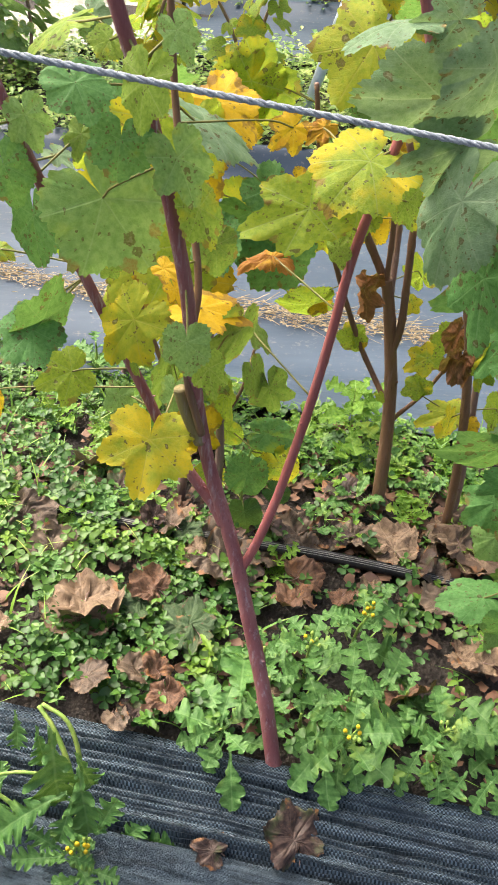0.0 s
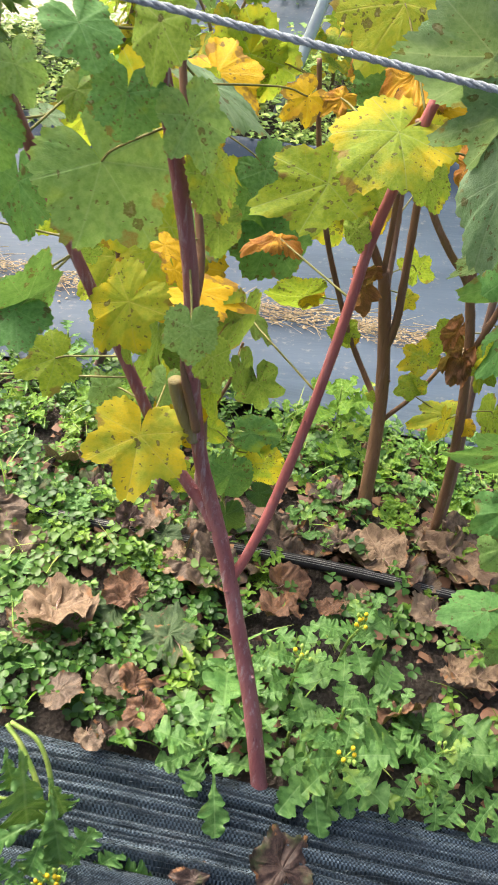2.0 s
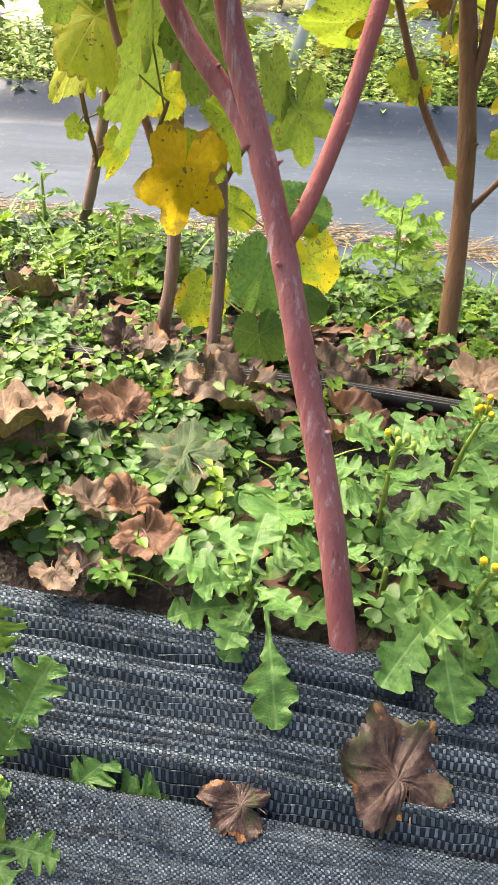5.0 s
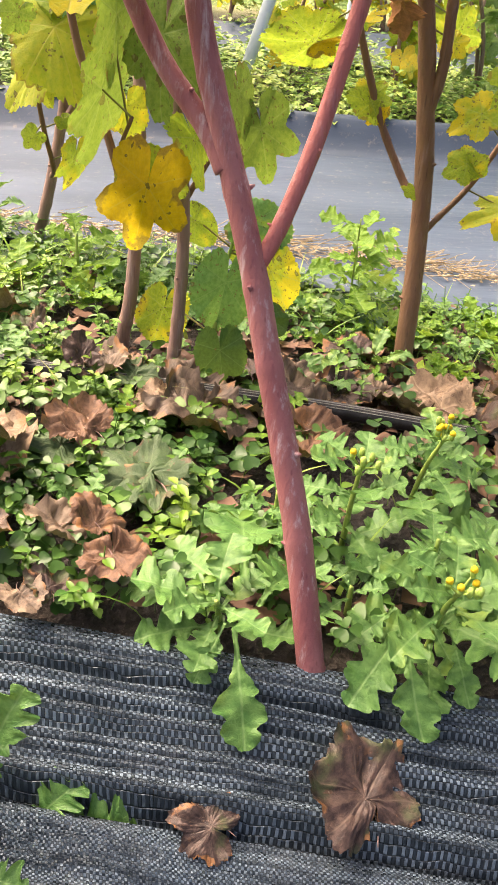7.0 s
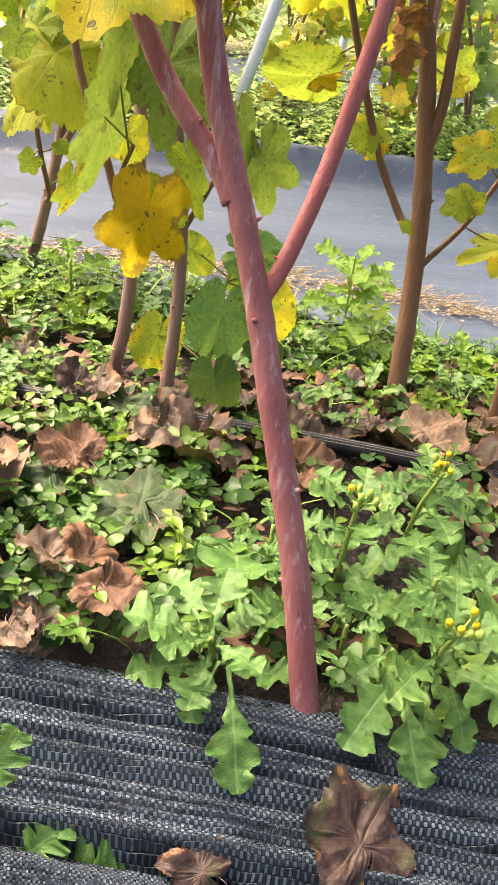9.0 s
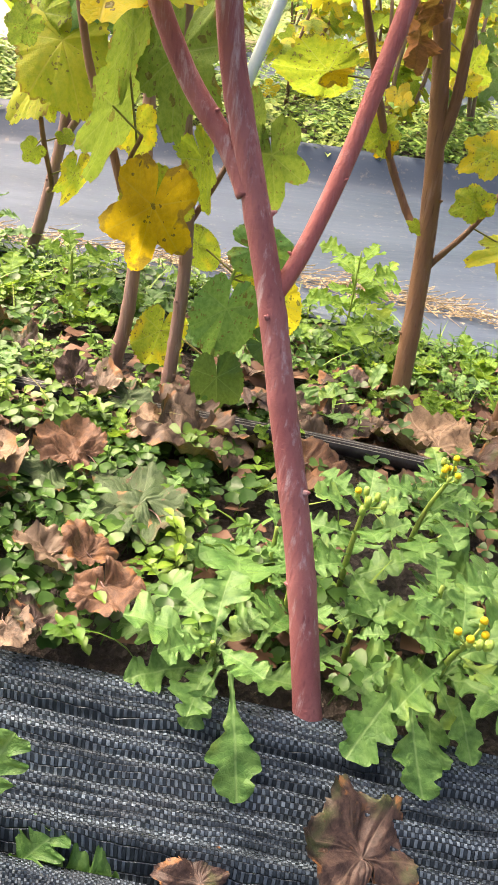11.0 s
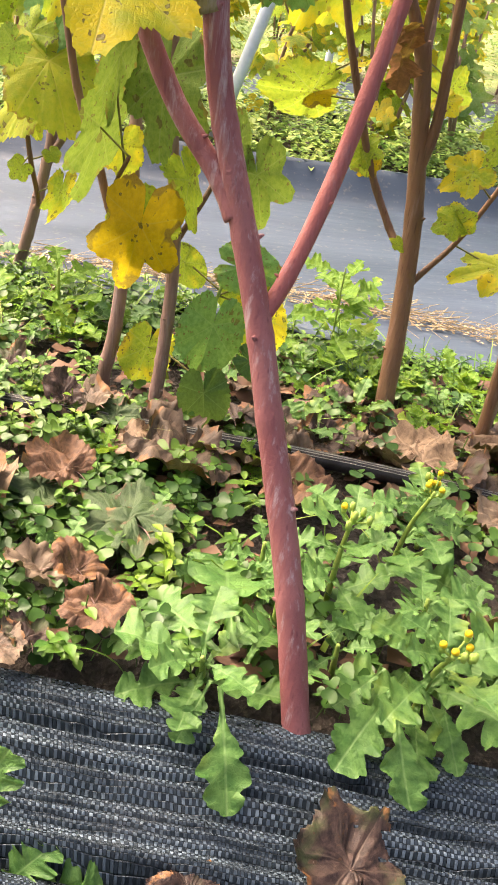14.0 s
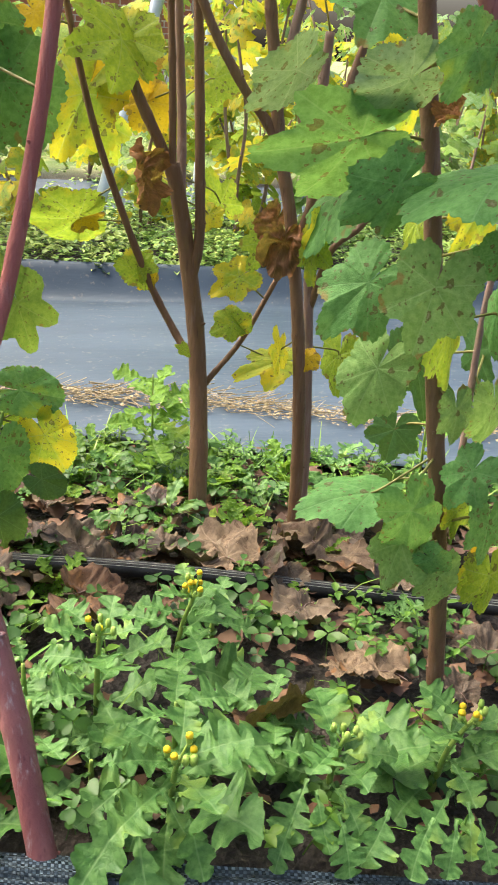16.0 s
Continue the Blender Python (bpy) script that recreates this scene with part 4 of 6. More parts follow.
leaf(main, (-0.111, 0.720, 0.429), (-0.111, 0.710, 0.402), 0.032, "mid")
leaf(main, (-0.057, 0.740, 0.421), (-0.061, 0.730, 0.393), 0.031, "mid")
leaf(main, (-0.028, 0.740, 0.524), (0.023, 0.730, 0.514), 0.051, "yellow")
leaf(main, (-0.059, 0.680, 0.598), (-0.044, 0.670, 0.592), 0.021, "yellow")
leaf(main, (-0.051, 0.690, 0.572), (-0.043, 0.680, 0.558), 0.016, "yellow")
leaf(main, (0.010, 0.740, 0.499), (-0.003, 0.730, 0.453), 0.035, "olive")
leaf(main, (0.025, 0.780, 0.472), (0.044, 0.770, 0.453), 0.019, "olive")
leaf(main, (-0.042, 0.620, 0.722), (-0.028, 0.610, 0.688), 0.047, "mid")
leaf(main, (-0.027, 0.630, 0.679), (-0.014, 0.620, 0.649), 0.036, "bright")
leaf(main, (-0.016, 0.760, 0.581), (-0.013, 0.750, 0.551), 0.041, "olive")
leaf(main, (-0.042, 0.640, 0.804), (-0.032, 0.630, 0.785), 0.028, "mid")
leaf(main, (-0.091, 0.660, 0.791), (-0.100, 0.650, 0.778), 0.031, "bright")
leaf(main, (-0.027, 0.780, 0.690), (0.025, 0.770, 0.660), 0.033, "silver")
leaf(main, (-0.128, 0.720, 0.699), (-0.134, 0.710, 0.679), 0.028, "olive")
leaf(main, (-0.124, 0.680, 0.797), (-0.158, 0.670, 0.783), 0.025, "bright")
leaf(main, (-0.110, 0.700, 0.797), (-0.097, 0.690, 0.784), 0.027, "silver")
leaf(main, (-0.216, 0.740, 0.581), (-0.201, 0.730, 0.578), 0.018, "bright")
leaf(main, (-0.118, 0.700, 0.608), (-0.112, 0.690, 0.591), 0.032, "bright")
leaf(main, (-0.156, 0.750, 0.669), (-0.140, 0.740, 0.661), 0.021, "silver")
leaf(main, (0.112, 0.760, 0.767), (0.085, 0.750, 0.718), 0.091, "gold")
leaf(main, (0.110, 0.690, 0.696), (0.081, 0.680, 0.651), 0.099, "lime")
leaf(main, (0.065, 0.700, 0.649), (0.005, 0.690, 0.630), 0.066, "lime")
leaf(main, (0.053, 0.800, 0.681), (0.032, 0.790, 0.665), 0.039, "yellow")
leaf(main, (0.081, 0.800, 0.682), (0.065, 0.790, 0.673), 0.024, "orange")
leaf(main, (0.041, 0.775, 0.563), (0.007, 0.765, 0.567), 0.030, "orange")
leaf(main, (0.155, 0.740, 0.640), (0.164, 0.730, 0.616), 0.030, "bright")
leaf(main, (0.093, 0.700, 0.613), (0.096, 0.690, 0.596), 0.018, "bright")
leaf(main, (0.187, 0.760, 0.652), (0.180, 0.750, 0.630), 0.020, "orange")
leaf(main, (-0.240, 0.730, 0.653), (-0.239, 0.720, 0.593), 0.043, "gold")
leaf(main, (-0.234, 0.640, 0.713), (-0.233, 0.630, 0.676), 0.029, "bright")
leaf(main, (-0.248, 0.760, 0.724), (-0.232, 0.750, 0.681), 0.050, "lime")
leaf(main, (-0.275, 0.740, 0.398), (-0.289, 0.730, 0.360), 0.040, "gold")
leaf(left, (-0.217, 0.460, 0.386), (-0.189, 0.450, 0.297), 0.066, "mid")
leaf(left, (-0.240, 0.470, 0.482), (-0.217, 0.460, 0.444), 0.044, "green")
leaf(left, (-0.229, 0.470, 0.423), (-0.225, 0.460, 0.399), 0.034, "green")
leaf(left, (-0.193, 0.450, 0.704), (-0.191, 0.440, 0.657), 0.057, "mid")
leaf(left, (-0.186, 0.500, 0.829), (-0.201, 0.490, 0.796), 0.034, "silver")
leaf(left, (-0.176, 0.550, 0.809), (-0.180, 0.540, 0.789), 0.031, "silver")
leaf(left, (-0.200, 0.600, 0.516), (-0.194, 0.590, 0.497), 0.012, "yellow")
leaf(near, (0.138, 0.600, 0.778), (0.080, 0.590, 0.775), 0.031, "silver")
leaf(near, (0.156, 0.600, 0.744), (0.107, 0.590, 0.727), 0.027, "silver")
leaf(near, (0.135, 0.570, 0.835), (0.105, 0.560, 0.834), 0.031, "silver")
leaf(near, (0.101, 0.570, 0.832), (0.063, 0.560, 0.827), 0.031, "silver")
leaf(near, (0.161, 0.560, 0.811), (0.131, 0.550, 0.780), 0.020, "silver")
leaf(near, (0.158, 0.570, 0.718), (0.137, 0.560, 0.657), 0.061, "silver")
leaf(near, (0.189, 0.580, 0.653), (0.190, 0.570, 0.588), 0.051, "green")
leaf(r3, (0.257, 0.640, 0.436), (0.196, 0.640, 0.421), 0.051, "green")
leaf(r3, (0.276, 0.620, 0.413), (0.244, 0.620, 0.392), 0.036, "green")
leaf(r3, (0.328, 0.600, 0.422), (0.270, 0.600, 0.413), 0.047, "green")
leaf(r3, (0.279, 0.630, 0.469), (0.246, 0.630, 0.453), 0.024, "silver")
leaf(r3, (0.277, 0.680, 0.512), (0.267, 0.680, 0.483), 0.060, "green")
leaf(r3, (0.301, 0.600, 0.486), (0.289, 0.600, 0.458), 0.028, "green")
leaf(r3, (0.308, 0.610, 0.486), (0.326, 0.610, 0.464), 0.030, "mid")
leaf(r3, (0.313, 0.620, 0.487), (0.313, 0.620, 0.508), 0.024, "mid")
leaf(r3, (0.310, 0.700, 0.476), (0.314, 0.700, 0.432), 0.018, "lime")
leaf(r3, (0.280, 0.660, 0.348), (0.248, 0.660, 0.315), 0.052, "green")
leaf(r3, (0.297, 0.600, 0.360), (0.288, 0.600, 0.318), 0.055, "mid")
leaf(r3, (0.342, 0.740, 0.372), (0.334, 0.740, 0.340), 0.027, "lime")
leaf(r3, (0.359, 0.680, 0.392), (0.346, 0.680, 0.360), 0.029, "lime")
leaf(r3, (0.330, 0.600, 0.379), (0.317, 0.600, 0.362), 0.023, "green")
leaf(r3, (0.315, 0.645, 0.453), (0.306, 0.645, 0.442), 0.007, "brown")
leaf(r3, (0.297, 0.670, 0.287), (0.279, 0.670, 0.246), 0.048, "mid")
leaf(r3, (0.329, 0.640, 0.328), (0.341, 0.640, 0.281), 0.029, "lime")
leaf(r3, (0.358, 0.740, 0.265), (0.370, 0.740, 0.216), 0.024, "dark")
leaf(r3, (0.407, 0.740, 0.275), (0.409, 0.740, 0.237), 0.020, "dark")
leaf(r3, (0.351, 0.750, 0.207), (0.346, 0.750, 0.178), 0.044, "dark")
leaf(r3, (0.299, 0.660, 0.198), (0.246, 0.660, 0.198), 0.048, "green")
leaf(r3, (0.352, 0.620, 0.231), (0.335, 0.620, 0.205), 0.034, "green")
leaf(r3, (0.344, 0.640, 0.267), (0.348, 0.640, 0.239), 0.027, "mid")
leaf(r3, (0.312, 0.620, 0.204), (0.328, 0.620, 0.166), 0.041, "green")
leaf(r3, (0.318, 0.640, 0.168), (0.306, 0.640, 0.129), 0.039, "mid")
leaf(r3, (0.346, 0.630, 0.145), (0.344, 0.630, 0.111), 0.032, "mid")
leaf(r3, (0.371, 0.620, 0.190), (0.371, 0.620, 0.157), 0.028, "green")
leaf(r3, (0.392, 0.640, 0.135), (0.395, 0.640, 0.098), 0.018, "lime")
leaf(r3, (0.384, 0.650, 0.132), (0.376, 0.650, 0.113), 0.019, "lime")
leaf(r3, (0.385, 0.660, 0.154), (0.385, 0.660, 0.134), 0.013, "yellow")
leaf(r3, (0.362, 0.650, 0.185), (0.363, 0.650, 0.161), 0.015, "lime")
leaf(r3, (0.332, 0.620, 0.166), (0.349, 0.620, 0.154), 0.021, "green")
leaf(r3, (0.340, 0.720, 0.172), (0.335, 0.720, 0.152), 0.018, "dark")
leaf(r3, (0.373, 0.660, 0.326), (0.371, 0.660, 0.294), 0.026, "green")
leaf(r3, (0.394, 0.680, 0.253), (0.396, 0.680, 0.217), 0.025, "mid")
leaf(r2, (0.307, 0.960, 0.466), (0.265, 0.960, 0.428), 0.033, "silver")
leaf(r2, (0.357, 0.950, 0.362), (0.317, 0.950, 0.307), 0.021, "green")
leaf(r2, (0.345, 0.970, 0.325), (0.338, 0.970, 0.288), 0.017, "lime")
leaf(l1, (-0.072, 0.950, 0.340), (-0.076, 0.950, 0.282), 0.031, "olive")
leaf(l1, (-0.085, 0.970, 0.277), (-0.100, 0.970, 0.210), 0.026, "olive")
leaf(l1, (-0.065, 1.020, 0.253), (-0.062, 1.020, 0.220), 0.038, "gold")
leaf(l1, (-0.046, 0.955, 0.201), (-0.059, 0.955, 0.132), 0.079, "yellow", "cut")
leaf(l1, (-0.042, 0.965, 0.201), (-0.014, 0.965, 0.155), 0.046, "lime", "cut")
leaf(l1, (-0.071, 1.030, 0.182), (-0.067, 1.030, 0.172), 0.013, "lime")
leaf(l2, (-0.035, 0.930, 0.330), (-0.043, 0.930, 0.259), 0.055, "olive")
leaf(l2, (-0.005, 0.980, 0.238), (0.012, 0.980, 0.192), 0.041, "lime")
leaf(l2, (0.057, 0.990, 0.247), (0.071, 0.990, 0.192), 0.050, "olive", "cut")
leaf(l2, (0.034, 0.980, 0.279), (0.045, 0.980, 0.238), 0.031, "olive")
leaf(l3, (-0.168, 1.280, 0.243), (-0.215, 1.280, 0.189), 0.049, "gold")
leaf(l3, (-0.171, 1.300, 0.223), (-0.166, 1.300, 0.184), 0.039, "gold")
leaf(l3, (-0.169, 1.250, 0.310), (-0.193, 1.250, 0.266), 0.049, "lime")
leaf(l3, (-0.182, 1.280, 0.158), (-0.195, 1.280, 0.143), 0.029, "lime")
leaf(l3, (-0.148, 1.300, 0.174), (-0.142, 1.300, 0.160), 0.029, "lime")
leaf(l3, (-0.133, 1.280, 0.134), (-0.144, 1.280, 0.088), 0.031, "lime")
leaf(l3, (-0.176, 1.270, 0.239), (-0.183, 1.270, 0.220), 0.018, "brown")
leaf(l3, (-0.185, 1.220, 0.302), (-0.202, 1.220, 0.279), 0.037, "olive")
leaf(l3, (-0.126, 1.300, 0.272), (-0.140, 1.300, 0.240), 0.033, "lime")
leaf(seedling, (0.032, 0.975, 0.103), (0.023, 0.975, 0.048), 0.049, "green", "heart")
leaf(seedling, (0.078, 0.990, 0.110), (0.099, 0.990, 0.067), 0.041, "lime", "heart")
leaf(seedling, (0.001, 1.010, 0.152), (0.022, 1.010, 0.129), 0.041, "lime", "heart")
leaf(seedling, (0.056, 1.000, 0.155), (0.100, 1.000, 0.146), 0.029, "green", "heart")
leaf(seedling, (0.029, 0.960, 0.036), (0.035, 0.960, -0.011), 0.039, "dark", "heart")
leaf(seedling, (-0.027, 1.020, 0.054), (-0.038, 1.020, 0.010), 0.038, "lime", "heart")
leaf(seedling, (0.073, 0.970, 0.070), (0.099, 0.970, 0.055), 0.027, "dark", "heart")
leaf(seedling, (0.049, 1.000, 0.129), (0.042, 1.000, 0.111), 0.028, "lime", "heart")
leaf(r2, (0.339, 0.970, 0.312), (0.330, 0.956, 0.274), 0.031, "lime")
leaf(r2, (0.317, 1.030, 0.323), (0.304, 1.022, 0.294), 0.035, "brown")
leaf(r2, (0.311, 0.980, 0.310), (0.304, 0.979, 0.274), 0.039, "brown")
leaf(r2, (0.312, 1.050, 0.296), (0.294, 1.048, 0.265), 0.048, "lime")
leaf(r2, (0.322, 1.000, 0.187), (0.315, 0.996, 0.221), 0.026, "lime")
leaf(r2, (0.353, 1.000, 0.184), (0.363, 0.997, 0.171), 0.030, "yellow")
leaf(r2, (0.406, 1.050, 0.170), (0.403, 1.047, 0.121), 0.045, "lime")
leaf(r1, (0.132, 1.150, 0.429), (0.096, 1.156, 0.360), 0.096, "lime")
leaf(r1, (0.148, 1.180, 0.400), (0.167, 1.172, 0.355), 0.059, "lime")
leaf(r1, (0.177, 1.160, 0.464), (0.154, 1.140, 0.415), 0.071, "yellow")
leaf(r1, (0.198, 1.150, 0.424), (0.215, 1.137, 0.396), 0.055, "yellow")
leaf(r1, (0.164, 1.080, 0.482), (0.126, 1.066, 0.469), 0.084, "lime")
leaf(r1, (0.171, 1.100, 0.483), (0.204, 1.103, 0.468), 0.067, "lime")
leaf(r1, (0.122, 1.120, 0.306), (0.068, 1.114, 0.300), 0.042, "lime")
leaf(r1, (0.125, 1.120, 0.304), (0.149, 1.121, 0.313), 0.025, "yellow")
leaf(r1, (0.185, 1.070, 0.363), (0.185, 1.057, 0.322), 0.037, "brown")
leaf(r1, (0.189, 1.120, 0.250), (0.160, 1.113, 0.259), 0.041, "lime")
leaf(r1, (0.186, 1.120, 0.255), (0.209, 1.119, 0.249), 0.041, "lime")
leaf(r1, (0.197, 1.120, 0.242), (0.186, 1.121, 0.227), 0.026, "yellow")
leaf(r1, (0.288, 1.060, 0.257), (0.255, 1.053, 0.239), 0.047, "lime")
leaf(r1, (0.283, 1.060, 0.207), (0.258, 1.052, 0.197), 0.037, "lime")
leaf(r1, (0.288, 1.060, 0.204), (0.302, 1.061, 0.213), 0.031, "lime")
leaf(r1, (0.340, 1.050, 0.164), (0.283, 1.038, 0.159), 0.044, "gold")
leaf(r1, (0.236, 1.080, 0.169), (0.223, 1.080, 0.175), 0.016, "lime")
leaf(r1, (0.263, 1.120, 0.312), (0.277, 1.115, 0.300), 0.032, "lime")
leaf(r1, (0.292, 1.200, 0.312), (0.275, 1.198, 0.353), 0.048, "lime")
leaf(r1, (0.279, 1.200, 0.449), (0.307, 1.201, 0.431), 0.055, "lime")
leaf(r1, (0.083, 1.100, 0.502), (0.099, 1.099, 0.482), 0.043, "yellow")
extra_leaves(r1, 9, 8, 0.53, ["lime", "lime", "yellow", "green", "orange"])
extra_leaves(r2, 9, 9, 0.53, ["lime", "green", "yellow"])
extra_leaves(r3, 9, 10, 0.6, ["green", "green", "lime"], (0.05, 0.07))
extra_leaves(l1, 10, 11, 0.42, ["lime", "lime", "green", "yellow"])
extra_leaves(l2, 10, 12, 0.42, ["lime", "green", "yellow"])
extra_leaves(l3, 18, 13, 0.28, ["lime", "lime", "green", "gold"])


# ---- weeds ----
def groundsel(x, y, tall, count, seed, kind="weed", size=0.06, lean=(0, 0), flowers=0, family="weed", thick=0.0028, label="ragged-leaved groundsel weed on the bed", heads=0):
    """A weed with toothed leaves spiralling up a juicy stem and small yellow heads."""
    rng = random.Random(seed)
    z = float(height(x, y)) - 0.006
    top = Vector((x + lean[0], y + lean[1], z + tall))
    root = Vector((x, y, z))
    ob = thing("groundsel", label, "weed", root, "weeds")
    path = spline([root - root, (top - root) * 0.5 + Vector((lean[0] * -0.15, lean[1] * -0.15, tall * 0.06)), top - root], 6)
    v, f = tube(path, (thick, thick * 0.55), 9, 0.06, seed)
    part("stem", mesh_of("stem", v, f, STALK), ob)
    g = rng.uniform(0, 6)
    count = int(count * 0.78)
    for i in range(count):
        t = 0.12 + 0.86 * i / max(1, count - 1)
        q = Vector(path[int(t * (len(path) - 1))])
        g += 2.4 + rng.uniform(-0.3, 0.3)
        rise = rng.uniform(-0.3, 0.45) + 0.6 * t
        way = Vector((math.cos(g), math.sin(g), rise)).normalized()
        ln = size * rng.uniform(0.75, 1.2) * (1.1 - 0.5 * t)
        m = frame_to(q, q + way * ln, 0, (way.x * -0.3 + rng.uniform(-0.3, 0.3), way.y * -0.3 - 0.25, 1), 1)
        part("leaf", blade_mesh(family, rng.randrange(8), kind), ob, "", m)
    for i in range(flowers):
        q = Vector(path[-1]) + Vector((rng.uniform(-1, 1), rng.uniform(-1, 1), rng.uniform(-0.2, 0.8))) * 0.011
        stalk_v, stalk_f = tube([np.array(path[-2]), np.array(q)], (0.0009, 0.0007), 5)
        head = part("flower_head", mesh_of("flower_head", *join([(stalk_v, stalk_f), tube([np.array(q - Vector((0, 0, 0.002))), np.array(q + Vector((0, 0, 0.001))), np.array(q + Vector((0, 0, 0.0045)))], lambda t: 0.0017 + 0.0006 * math.sin(3 * t), 8)]), BUD), ob)
        if i < heads:
            part("floret", mesh_of("floret", *tube([np.array(q + Vector((0, 0, 0.003))), np.array(q + Vector((0, 0, 0.0052))), np.array(q + Vector((0, 0, 0.0062)))], lambda t: 0.0026 - 0.0012 * t * t, 9), FLOWER), head, "yellow floret tuft")
    return ob


def overhang(plant, base, tip, seed, kind="weed"):
    """One long leaf of a weed laid out over the edge of the mat."""
    root = plant.location
    m = frame_to(Vector(base) - root, Vector(tip) - root, 0, (0, -0.45, 0.9), 1, 0.6)
    family = {near_left.name: "broad", near_right.name: "broad", arching.name: "ragged"}.get(plant.name, "weed")
    part("leaf", blade_mesh(family, seed, kind), plant, "", m)


def rosette(x, y, count, seed, kind="fresh", size=0.035, name="weed_seedling", label="small bright weed seedling among fallen leaves"):
    rng = random.Random(seed)
    ob = thing(name, label, "weed", (x, y, float(height(x, y)) + 0.002), "seedlings")
    for i in range(count):
        g = i * 2.4 + rng.uniform(-0.3, 0.3)
        way = Vector((math.cos(g), math.sin(g), rng.uniform(0.4, 1.6))).normalized()
        ln = size * rng.uniform(0.7, 1.2)
        m = frame_to((0, 0, 0.002), way * ln, 0, (-way.x, -way.y, 0.9), 1)
        part("leaf", blade_mesh("oval" if seed % 2 else "weed", rng.randrange(4), kind), ob, "", m)


GS = "ragged-leaved groundsel weed beside the red cane"
near_left = groundsel(0.005, 0.6, 0.045, 12, 1, size=0.066, label=GS, lean=(-0.005, -0.02))
near_right = groundsel(0.15, 0.585, 0.088, 18, 2, size=0.072, label="flowering groundsel weed with yellow heads over the mat edge", lean=(0.0, -0.03), flowers=7, heads=4)
groundsel(0.108, 0.69, 0.1, 17, 3, size=0.062, flowers=7, heads=2, lean=(0.003, -0.01), label="budding groundsel weed with one yellow head")
groundsel(0.175, 0.745, 0.1, 16, 4, size=0.058, flowers=9, heads=7, lean=(0.015, -0.015), label="flowering groundsel weed with a yellow cluster")
edge_b = groundsel(0.268, 0.6, 0.075, 16, 5, size=0.07, flowers=5, lean=(0.0, -0.02), label="budding groundsel weed at the mat edge")
edge_c = groundsel(0.352, 0.6, 0.085, 16, 6, size=0.07, flowers=8, heads=5, lean=(0.01, -0.02), label="flowering groundsel weed at the mat edge")
edge_a = groundsel(0.16, 0.63, 0.07, 14, 7, size=0.062)
groundsel(0.06, 0.65, 0.06, 11, 8, size=0.05)
groundsel(0.235, 0.65, 0.05, 10, 9, size=0.055)
groundsel(0.055, 0.7, 0.055, 10, 10, size=0.042)
groundsel(0.22, 0.8, 0.05, 11, 12, size=0.045)
groundsel(0.45, 0.58, 0.07, 14, 13, size=0.07)
groundsel(0.1, 0.62, 0.03, 8, 14, size=0.045)
arching = groundsel(-0.147, 0.445, 0.05, 7, 15, size=0.05, lean=(-0.004, 0.02), flowers=9, heads=4, family="ragged", thick=0.005, label="tall pale groundsel weed arching over the mat")
groundsel(-0.162, 0.464, 0.05, 9, 16, size=0.06, flowers=7, heads=4, family="ragged", thick=0.005, label="ragged groundsel weed growing up through the mat")
groundsel(-0.213, 0.505, 0.05, 9, 22, size=0.065, family="ragged", thick=0.004, lean=(-0.05, 0.02), label="ragged pale groundsel weed sprawling over the mat")
groundsel(0.215, 1.2, 0.14, 22, 17, "fresh", 0.07, thick=0.0016, label="bright green ragged weed at the sheet edge")
groundsel(0.25, 1.24, 0.11, 18, 18, "fresh", 0.06, thick=0.0016, label="bright green ragged weed at the sheet edge")
groundsel(-0.13, 1.22, 0.07, 12, 19, "fresh", 0.07, label="bright green ragged weed at the sheet edge")
groundsel(-0.24, 1.34, 0.09, 12, 20, "weed", 0.06, label="ragged weed at the sheet edge")
groundsel(0.6, 1.2, 0.1, 12, 21, "fresh", 0.06, label="bright green ragged weed at the sheet edge")
for q, r in (([(-0.147, 0.447, -0.065), (-0.157, 0.487, -0.019), (-0.163, 0.509, 0.020), (-0.170, 0.530, 0.056), (-0.188, 0.556, 0.085), (-0.206, 0.575, 0.096)], 0.0038),
             ([(-0.142, 0.449, -0.065), (-0.152, 0.489, -0.019), (-0.157, 0.513, 0.022), (-0.157, 0.534, 0.061), (-0.171, 0.557, 0.094), (-0.201, 0.574, 0.102)], 0.0034),
             ([(-0.162, 0.508, 0.017), (-0.178, 0.515, 0.034), (-0.193, 0.519, 0.045), (-0.226, 0.520, 0.050), (-0.272, 0.524, 0.030)], 0.0026),
             ([(-0.147, 0.447, -0.065), (-0.137, 0.468, -0.064), (-0.124, 0.486, -0.063)], 0.0026)):
    part("stem", mesh_of("stem", *tube([np.array(Vector(c) - arching.location) for c in spline(q, 7)], (r, r * 0.7), 9), STALK), arching, "pale arching stem")
overhang(near_left, (0.012, 0.571, 0.032), (0.018, 0.508, -0.012), 0)
overhang(near_left, (0.006, 0.574, 0.033), (-0.015, 0.545, 0.009), 1)
overhang(near_left, (-0.008, 0.585, 0.044), (-0.060, 0.612, 0.035), 2)
overhang(near_left, (0.011, 0.590, 0.042), (-0.027, 0.674, 0.029), 3)
overhang(near_left, (0.022, 0.597, 0.041), (0.024, 0.734, 0.022), 4)
overhang(near_left, (0.028, 0.581, 0.041), (0.059, 0.653, 0.023), 5)
overhang(near_right, (0.126, 0.565, 0.033), (0.120, 0.509, -0.009), 6)
overhang(near_right, (0.138, 0.585, 0.031), (0.080, 0.534, 0.004), 7)
overhang(near_right, (0.156, 0.573, 0.030), (0.165, 0.526, 0.001), 0)
overhang(near_right, (0.165, 0.590, 0.028), (0.192, 0.563, 0.014), 1)
